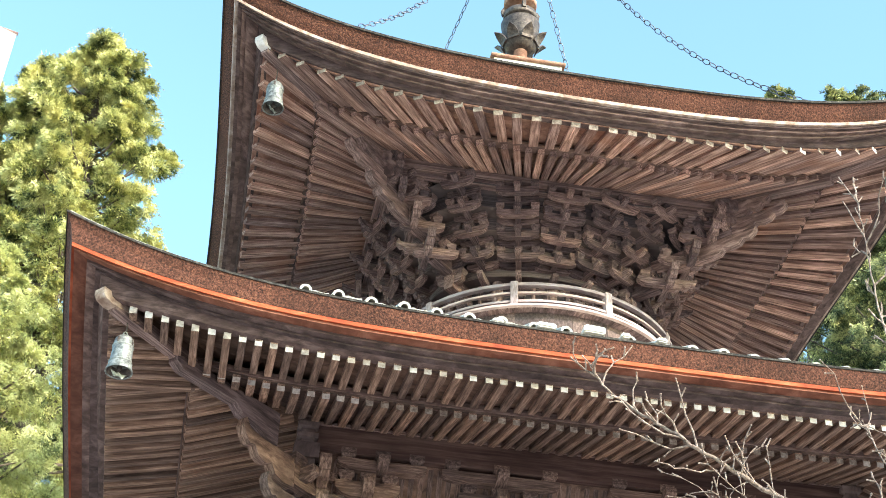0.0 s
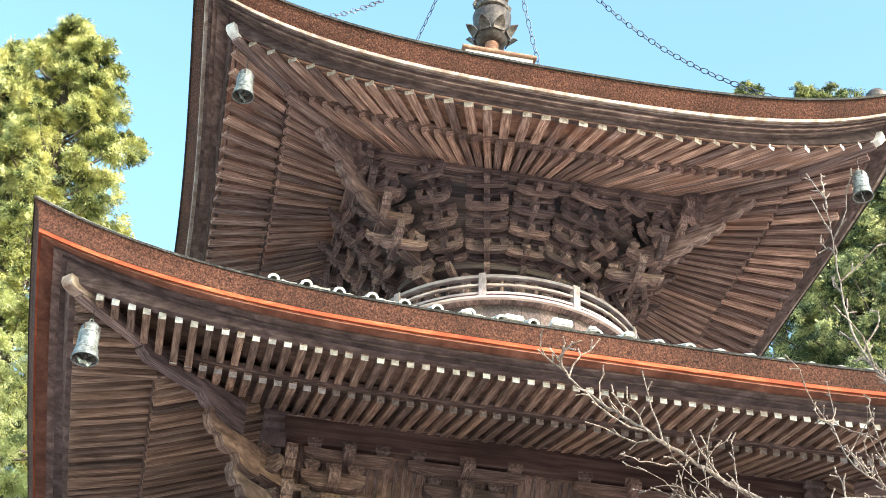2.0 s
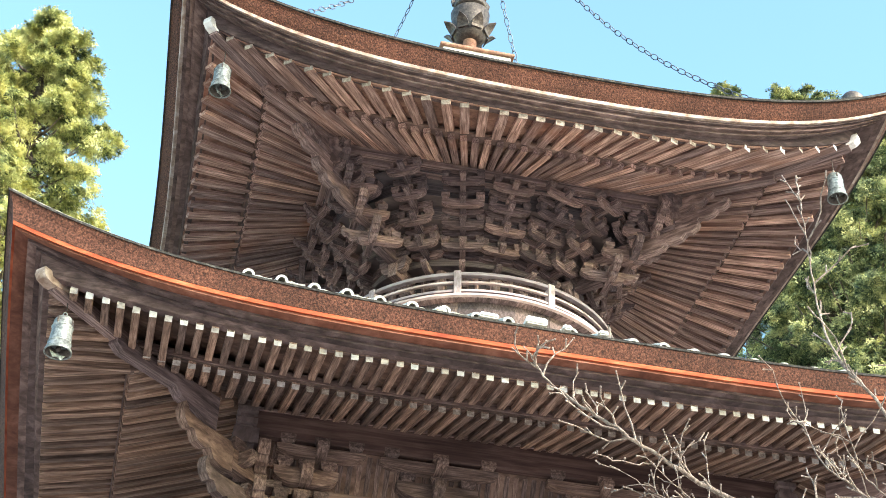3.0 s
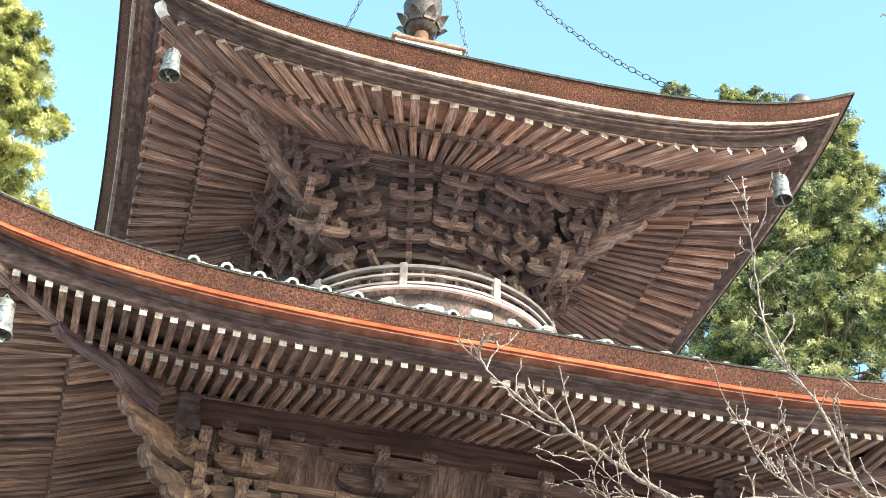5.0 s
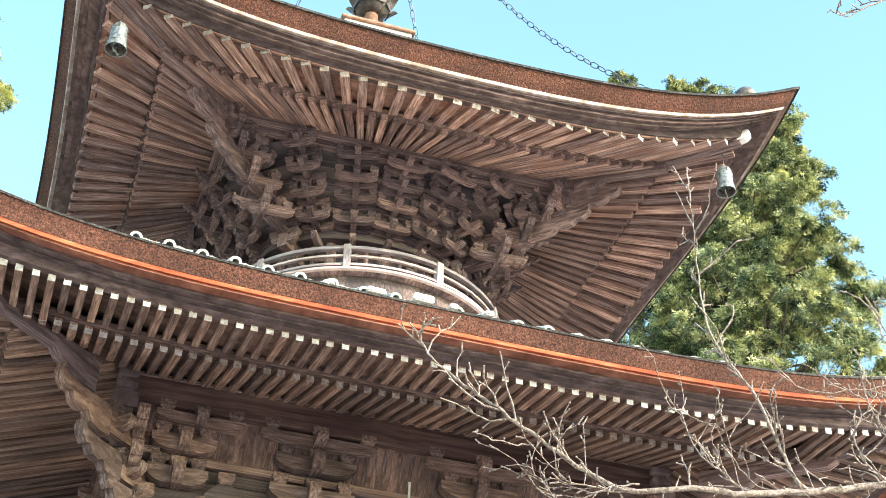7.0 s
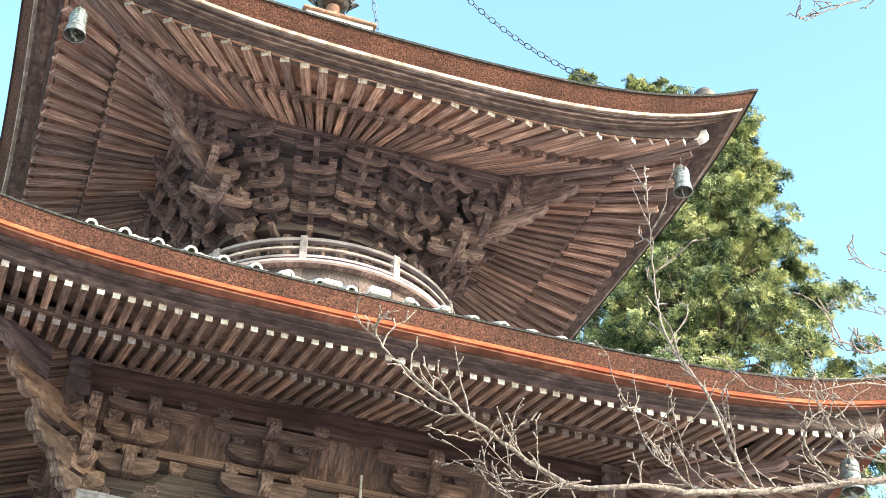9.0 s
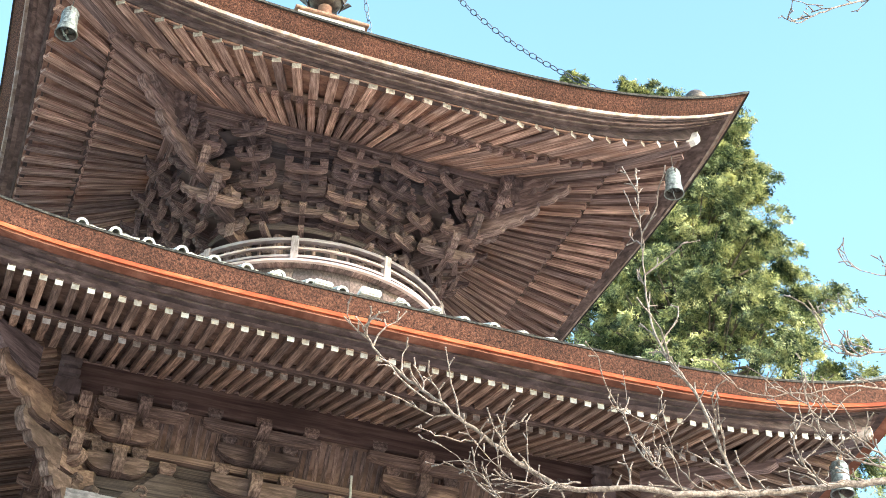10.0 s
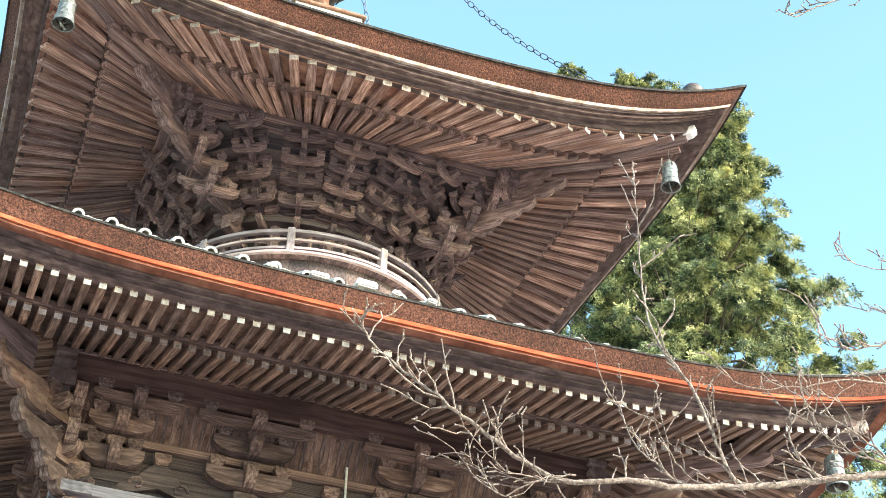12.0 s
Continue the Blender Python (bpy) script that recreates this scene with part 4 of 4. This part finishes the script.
# ---- wind bells
def wind_bell(p, hang, turn):
    bell = tagged(new("wind_bell"), "verdigris bronze wind bell hanging from a hip rafter", "bell", group="wind bells")
    bell.location = p
    bell.rotation_euler, bell.scale = (0, 0, turn), (0.76, 0.76, 0.98)
    prof = [(0.03, -0.045), (0.085, -0.055), (0.107, -0.085), (0.112, -0.13), (0.118, -0.24), (0.128, -0.33), (0.15, -0.385), (0.155, -0.4), (0.14, -0.4), (0.115, -0.33), (0.105, -0.24), (0.098, -0.1), (0.03, -0.075)]
    part("bell_body", lathe(prof, 32), BRONZE, bell, "", True)
    # Dark shell added inside the body to stand in for the shade there.
    part("bell_lining", lathe([(0.03, -0.082), (0.094, -0.106), (0.101, -0.24), (0.111, -0.33), (0.136, -0.395), (0.132, -0.396), (0.108, -0.33), (0.098, -0.24), (0.091, -0.109), (0.03, -0.085)], 32), IRON, bell, "dark inner shell standing in for the shade inside the bell", True)
    for z, r in ((-0.15, 0.116), (-0.31, 0.128)):
        part("bell_band", lathe([(r, z - 0.008), (r + 0.006, z), (r, z + 0.008), (r - 0.006, z)], 32), BRONZE, bell, "", True)
    for i in range(4):
        a = math.radians(90 * i + 30)
        beam("bell_slot", Vector((0.112 * math.cos(a), 0.112 * math.sin(a), -0.135)), Vector((0.112 * math.cos(a), 0.112 * math.sin(a), -0.085)), 0.02, 0.02, IRON, bell, "", up=(math.cos(a), math.sin(a), 0))
    bm = bmesh.new()
    tube(bm, [Vector((0.026 * math.cos(q), 0, 0.0 - 0.02 + 0.03 * math.sin(q))) for q in np.linspace(0, 2 * math.pi, 13)], [0.008] * 13, 6)
    part("bell_loop", bm, BRONZE, bell)
    bm = bmesh.new()
    tube(bm, [Vector((0, 0, 0)), Vector((0.006, 0, hang * 0.5)), Vector((0, 0, hang))], [0.007] * 3, 6)
    part("hook", bm, IRON, bell)
    bm = bmesh.new()
    tube(bm, [Vector((0, 0, -0.07)), Vector((0, 0, -0.36))], [0.008, 0.008], 6)
    bmesh.ops.create_uvsphere(bm, u_segments=12, v_segments=8, radius=0.03, matrix=Matrix.Translation((0, 0, -0.36)))
    part("clapper", bm, IRON, bell)
    bm = poly_extrude([(-0.1, -0.40), (-0.05, -0.455), (0.0, -0.44), (0.05, -0.455), (0.1, -0.40), (0.03, -0.415), (0, -0.40), (-0.03, -0.415)], 0.008)
    part("wind_plate", bm, BRONZE, bell)


for c in ((-1, -1), (1, -1)):
    wind_bell((c[0] * 4.465, c[1] * 4.465, UP + 1.975), 0.12, 0.5)
    wind_bell((c[0] * 3.458, c[1] * 3.458, UP + 6.04), 0.18, 0.9)


# ---------------------------------------------------------------- trees
def conifer(base, height, crown_from, radius, shape, leaf, seed, limbs=150, tufts=60, label="", size=0.1):
    """A tapered trunk, limbs, and a crown of many flat sprays with gaps between the limbs."""
    rg = np.random.RandomState(seed)
    tree = tagged(new("conifer"), label, "tree")
    tree.location = base
    bm = bmesh.new()
    tube(bm, [Vector((0.15 * math.sin(z * 0.3), 0.1 * math.cos(z * 0.4), z)) for z in np.linspace(-0.2, height * 0.97, 14)], list(np.linspace(height * 0.02 + 0.06, 0.03, 14)), 10)
    part("trunk", bm, TREEBARK, tree)
    bm = bmesh.new()
    co = []
    for i in range(limbs):
        v = ((i + rg.uniform(0, 1)) / limbs) ** 0.85
        z = crown_from + (height - crown_from) * v
        rmax = radius * shape(v)
        a = 2.4 * i + rg.uniform(-0.6, 0.6)
        rr = rmax * rg.uniform(0.6, 1.06)
        tip = np.array([math.cos(a) * rr, math.sin(a) * rr, z + rg.uniform(-0.15, 0.15)])
        root = np.array([0, 0, max(z - 0.3 * rr, 0.3)])
        midp = (tip + root) / 2 + np.array([0, 0, -0.1 * rr])
        tube(bm, [Vector(root), Vector(midp), Vector(root * 0.15 + tip * 0.85)], [0.04, 0.026, 0.01], 5)
        out = np.array([math.cos(a), math.sin(a), 0.0])
        side = np.array([-math.sin(a), math.cos(a), 0])
        up = np.array([0, 0, 1.0])
        for f in (0.45, 0.72, 0.95):
            if f < 0.9 and rg.uniform() < (0.45 if f < 0.5 else 0.15):
                continue
            mid = root + (tip - root) * f + side * rg.normal(0, 0.16 * rr) + up * rg.normal(0, 0.12)
            ext = (0.16 + 0.06 * rr) * rg.uniform(0.5, 1.3)
            n = int(tufts * rg.uniform(0.6, 1.3))
            t = rg.normal(0, 1, (n, 3))
            t /= np.maximum(np.linalg.norm(t, axis=1, keepdims=True), 1e-6)
            t *= rg.uniform(0.3, 1, (n, 1)) ** 0.4
            cen = mid + t[:, :1] * out * ext * 1.2 + t[:, 1:2] * side * ext + t[:, 2:3] * up * ext * 0.42 - up * (t[:, :1] ** 2) * ext * 0.35
            k = 24 * n
            axis = out * (0.35 + 0.6 * t[:, :1]) + side * t[:, 1:2] + up * (0.35 * t[:, 2:3] - 0.3) + rg.normal(0, 0.3, (n, 3))
            axis /= np.maximum(np.linalg.norm(axis, axis=1, keepdims=True), 1e-6)
            face = up * 0.4 + out * 0.75 + t * 0.7 + rg.normal(0, 0.3, (n, 3))
            across = np.cross(face, axis)
            across /= np.maximum(np.linalg.norm(across, axis=1, keepdims=True), 1e-6)
            axis, across, cen = (np.repeat(q, 24, axis=0) for q in (axis, across, cen))
            ang = rg.uniform(-1.0, 1.0, (k, 1))
            dv = axis * np.cos(ang) + across * np.sin(ang) + rg.normal(0, 0.12, (k, 3))
            w = across * np.cos(ang) - axis * np.sin(ang)
            L = size * rg.uniform(0.35, 0.8, (k, 1))
            s0 = cen + axis * rg.uniform(-1.1, 1.1, (k, 1)) * size + across * rg.normal(0, 0.45, (k, 1)) * size + rg.normal(0, 0.012, (k, 3))
            blade = np.stack([s0 - w * L * 0.24, s0 + w * L * 0.24, s0 + dv * L], 1)
            co.append(blade.reshape(-1, 3))
    co = np.concatenate(co)
    tagged(part("limb", bm, TREEBARK, tree), kind="stuff")
    me = bpy.data.meshes.new("crown")
    n = len(co)
    me.vertices.add(n)
    me.vertices.foreach_set("co", co.astype(np.float32).ravel())
    me.loops.add(n)
    me.loops.foreach_set("vertex_index", np.arange(n, dtype=np.int32))
    me.polygons.add(n // 3)
    me.polygons.foreach_set("loop_start", np.arange(0, n, 3, dtype=np.int32))
    me.update(calc_edges=True)
    me.materials.append(leaf)
    link("crown", me, tree, "flat sprays of scale leaves")
    return tree


def dome(v):
    return max(0.04, (1 - v ** 3.6)) ** 0.5


def spear(v):
    return float(np.interp(v, (0.0, 0.53, 0.646, 0.754, 0.92, 0.97, 1.0), (1.05, 1.05, 0.82, 0.56, 0.54, 0.28, 0.06)))


def column(v):
    return float(np.interp(v, (0.0, 0.3, 0.486, 0.63, 0.8, 0.925, 1.0), (1.0, 1.0, 0.88, 0.68, 0.52, 0.36, 0.08)))


def cone(v):
    return max(0.06, 1 - v) ** 0.75


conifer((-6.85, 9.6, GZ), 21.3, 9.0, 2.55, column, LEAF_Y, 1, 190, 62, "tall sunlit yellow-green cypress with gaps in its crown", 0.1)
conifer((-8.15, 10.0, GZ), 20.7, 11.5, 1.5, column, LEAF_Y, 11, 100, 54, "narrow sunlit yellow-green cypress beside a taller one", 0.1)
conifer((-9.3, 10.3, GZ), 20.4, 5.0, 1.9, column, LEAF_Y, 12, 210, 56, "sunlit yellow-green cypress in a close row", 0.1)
conifer((-7.5, 4.3, GZ), 11.6, 2.0, 2.2, dome, LEAF_P, 2, 170, 60, "younger pale yellow-green cypress beside the pagoda", 0.075)
conifer((-5.0, 22.0, GZ), 23.6, 12.0, 1.6, cone, LEAF_G, 3, 60, 40, "distant green cypress behind the roofs", 0.12)
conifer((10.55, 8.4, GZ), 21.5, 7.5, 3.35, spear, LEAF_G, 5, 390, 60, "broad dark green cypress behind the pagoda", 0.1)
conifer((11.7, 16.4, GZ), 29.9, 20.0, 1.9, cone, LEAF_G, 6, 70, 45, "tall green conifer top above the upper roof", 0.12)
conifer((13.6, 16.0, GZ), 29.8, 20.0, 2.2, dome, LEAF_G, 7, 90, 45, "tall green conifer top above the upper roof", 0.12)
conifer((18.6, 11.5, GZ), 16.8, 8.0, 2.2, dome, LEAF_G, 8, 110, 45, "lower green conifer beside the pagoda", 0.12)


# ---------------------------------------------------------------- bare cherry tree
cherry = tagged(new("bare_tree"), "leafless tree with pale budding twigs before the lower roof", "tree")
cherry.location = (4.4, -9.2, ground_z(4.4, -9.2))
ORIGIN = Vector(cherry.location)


def smooth_line(pts, per=5):
    out = []
    for i in range(len(pts) - 1):
        p0, p1, p2, p3 = (Vector(pts[min(max(j, 0), len(pts) - 1)]) for j in (i - 1, i, i + 1, i + 2))
        for q in range(per):
            t = q / per
            out.append(0.5 * ((2 * p1) + (p2 - p0) * t + (2 * p0 - 5 * p1 + 4 * p2 - p3) * t * t + (3 * p1 - p0 - 3 * p2 + p3) * t ** 3))
    out.append(Vector(pts[-1]))
    return out


twig_rng = random.Random(12)


def bud(bm, p, d, r):
    bmesh.ops.create_icosphere(bm, subdivisions=1, radius=r, matrix=Matrix.Translation(p + d * r))


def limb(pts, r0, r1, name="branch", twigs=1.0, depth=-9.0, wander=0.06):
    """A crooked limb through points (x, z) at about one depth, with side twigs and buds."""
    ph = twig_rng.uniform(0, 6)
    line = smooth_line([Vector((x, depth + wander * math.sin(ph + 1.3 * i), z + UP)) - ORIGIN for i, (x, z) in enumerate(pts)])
    line = [p + Vector((twig_rng.uniform(-1, 1), twig_rng.uniform(-1, 1), twig_rng.uniform(-1, 1))) * 0.008 for p in line]
    n = len(line)
    r0, r1 = r0 * 0.75, r1 * 0.8
    bm = bmesh.new()
    tube(bm, line, [r0 + (r1 - r0) * i / (n - 1) for i in range(n)], 7)
    ob = part(name, bm, TWIG, cherry, "", True)
    bm = bmesh.new()
    for i in range(1, n):
        if twig_rng.random() > 0.82 * twigs:
            continue
        d = (line[i] - line[i - 1]).normalized()
        up = Vector((twig_rng.uniform(-0.6, 0.6), twig_rng.uniform(-0.6, 0.6), twig_rng.uniform(-0.35, 1.0)))
        e = (d * twig_rng.uniform(0.2, 1.0) + up).normalized()
        ln = twig_rng.choice((0.04, 0.05, 0.08, 0.12, 0.18, 0.24, 0.3, 0.4)) * twigs
        p = line[i].copy()
        pts3 = [p.copy()]
        for q in range(4):
            e = (e + Vector((twig_rng.uniform(-1, 1), twig_rng.uniform(-1, 1), twig_rng.uniform(-0.8, 1.0))) * 0.42).normalized()
            p = p + e * ln / 4
            pts3.append(p.copy())
            if ln > 0.1 and twig_rng.random() < 0.6:
                e2 = (e + Vector((twig_rng.uniform(-1, 1), twig_rng.uniform(-1, 1), twig_rng.uniform(-1, 1))) * 0.9).normalized()
                tube(bm, [p, p + e2 * 0.03, p + e2 * 0.05], [0.005, 0.0045, 0.004], 5)
                bud(bm, p + e2 * 0.045, e2, 0.0062)
        rb = min(0.0066, 0.65 * r0)
        tube(bm, pts3, [rb, rb * 0.8, rb * 0.65, rb * 0.55, rb * 0.5], 5)
        bud(bm, p, e, 0.007)
    tagged(part("twig", bm, TWIG, ob), kind="stuff")
    return ob


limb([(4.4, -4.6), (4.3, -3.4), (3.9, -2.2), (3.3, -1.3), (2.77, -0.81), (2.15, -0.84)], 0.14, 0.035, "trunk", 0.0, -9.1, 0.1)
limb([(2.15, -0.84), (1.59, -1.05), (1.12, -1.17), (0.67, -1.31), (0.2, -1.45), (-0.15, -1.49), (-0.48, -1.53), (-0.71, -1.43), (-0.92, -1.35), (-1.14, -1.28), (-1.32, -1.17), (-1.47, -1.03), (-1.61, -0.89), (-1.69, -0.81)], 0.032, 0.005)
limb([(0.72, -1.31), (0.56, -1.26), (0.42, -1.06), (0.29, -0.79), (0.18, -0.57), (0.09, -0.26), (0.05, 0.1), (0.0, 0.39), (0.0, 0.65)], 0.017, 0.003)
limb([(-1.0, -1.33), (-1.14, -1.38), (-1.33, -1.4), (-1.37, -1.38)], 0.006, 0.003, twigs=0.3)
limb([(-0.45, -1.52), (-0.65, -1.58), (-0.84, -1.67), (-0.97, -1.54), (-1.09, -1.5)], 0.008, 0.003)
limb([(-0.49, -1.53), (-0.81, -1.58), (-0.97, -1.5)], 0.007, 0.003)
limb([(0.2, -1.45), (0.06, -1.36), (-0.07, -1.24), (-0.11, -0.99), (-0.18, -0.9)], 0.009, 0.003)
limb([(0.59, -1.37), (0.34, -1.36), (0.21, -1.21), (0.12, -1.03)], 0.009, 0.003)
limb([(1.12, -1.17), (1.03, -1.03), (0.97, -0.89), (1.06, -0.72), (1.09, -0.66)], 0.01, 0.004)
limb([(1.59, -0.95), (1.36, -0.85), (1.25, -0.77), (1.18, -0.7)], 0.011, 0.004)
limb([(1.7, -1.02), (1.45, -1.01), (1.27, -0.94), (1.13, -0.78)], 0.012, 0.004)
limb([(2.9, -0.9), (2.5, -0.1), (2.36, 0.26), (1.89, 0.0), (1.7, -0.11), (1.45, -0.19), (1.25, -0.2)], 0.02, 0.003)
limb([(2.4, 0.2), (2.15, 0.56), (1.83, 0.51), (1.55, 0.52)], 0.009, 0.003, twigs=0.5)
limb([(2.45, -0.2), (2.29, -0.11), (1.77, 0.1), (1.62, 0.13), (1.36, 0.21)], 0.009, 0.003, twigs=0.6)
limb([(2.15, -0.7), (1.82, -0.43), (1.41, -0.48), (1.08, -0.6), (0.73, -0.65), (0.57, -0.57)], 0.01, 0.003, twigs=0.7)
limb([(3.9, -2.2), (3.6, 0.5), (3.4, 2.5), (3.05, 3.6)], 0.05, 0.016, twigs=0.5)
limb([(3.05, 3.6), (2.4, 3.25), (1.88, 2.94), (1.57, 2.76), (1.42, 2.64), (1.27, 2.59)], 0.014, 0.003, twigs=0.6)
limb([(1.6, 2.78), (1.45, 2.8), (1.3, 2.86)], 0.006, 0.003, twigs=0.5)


# ---------------------------------------------------------------- white banner beside the path
banner = tagged(new("banner"), "plain white cloth banner on a thin pole", "banner")
banner.location = (-5.8, -7.9, ground_z(-5.8, -7.9))
BO = Vector(banner.location)
rows = []
for j in range(7):
    v = j / 6
    a, b = Vector((-5.79, -8.07, 1.99 + UP)).lerp(Vector((-5.82, -7.48, 1.1 + UP)), v), Vector((-5.28, -7.93, 1.96 + UP)).lerp(Vector((-5.46, -7.3, 1.17 + UP)), v)
    rows.append([a.lerp(b, w) + Vector((0, 0.02 * math.sin(6 * w + 3 * v), 0)) - BO for w in (0, 0.2, 0.4, 0.6, 0.8, 1)])
part("cloth", sheet(rows, 0.006), PLASTER, banner)
bm = bmesh.new()
tube(bm, [Vector((-0.01, -0.17, 0)), Vector((0.0, -0.17, 9.06 - BO.z + 0.1))], [0.02, 0.016], 8)
part("pole", bm, TIMBER, banner)
bm = bmesh.new()
tube(bm, [Vector((-5.85, -8.07, 2.0 + UP)) - BO, Vector((-5.27, -7.93, 1.97 + UP)) - BO], [0.012, 0.012], 8)
part("crossbar", bm, TIMBER, banner)
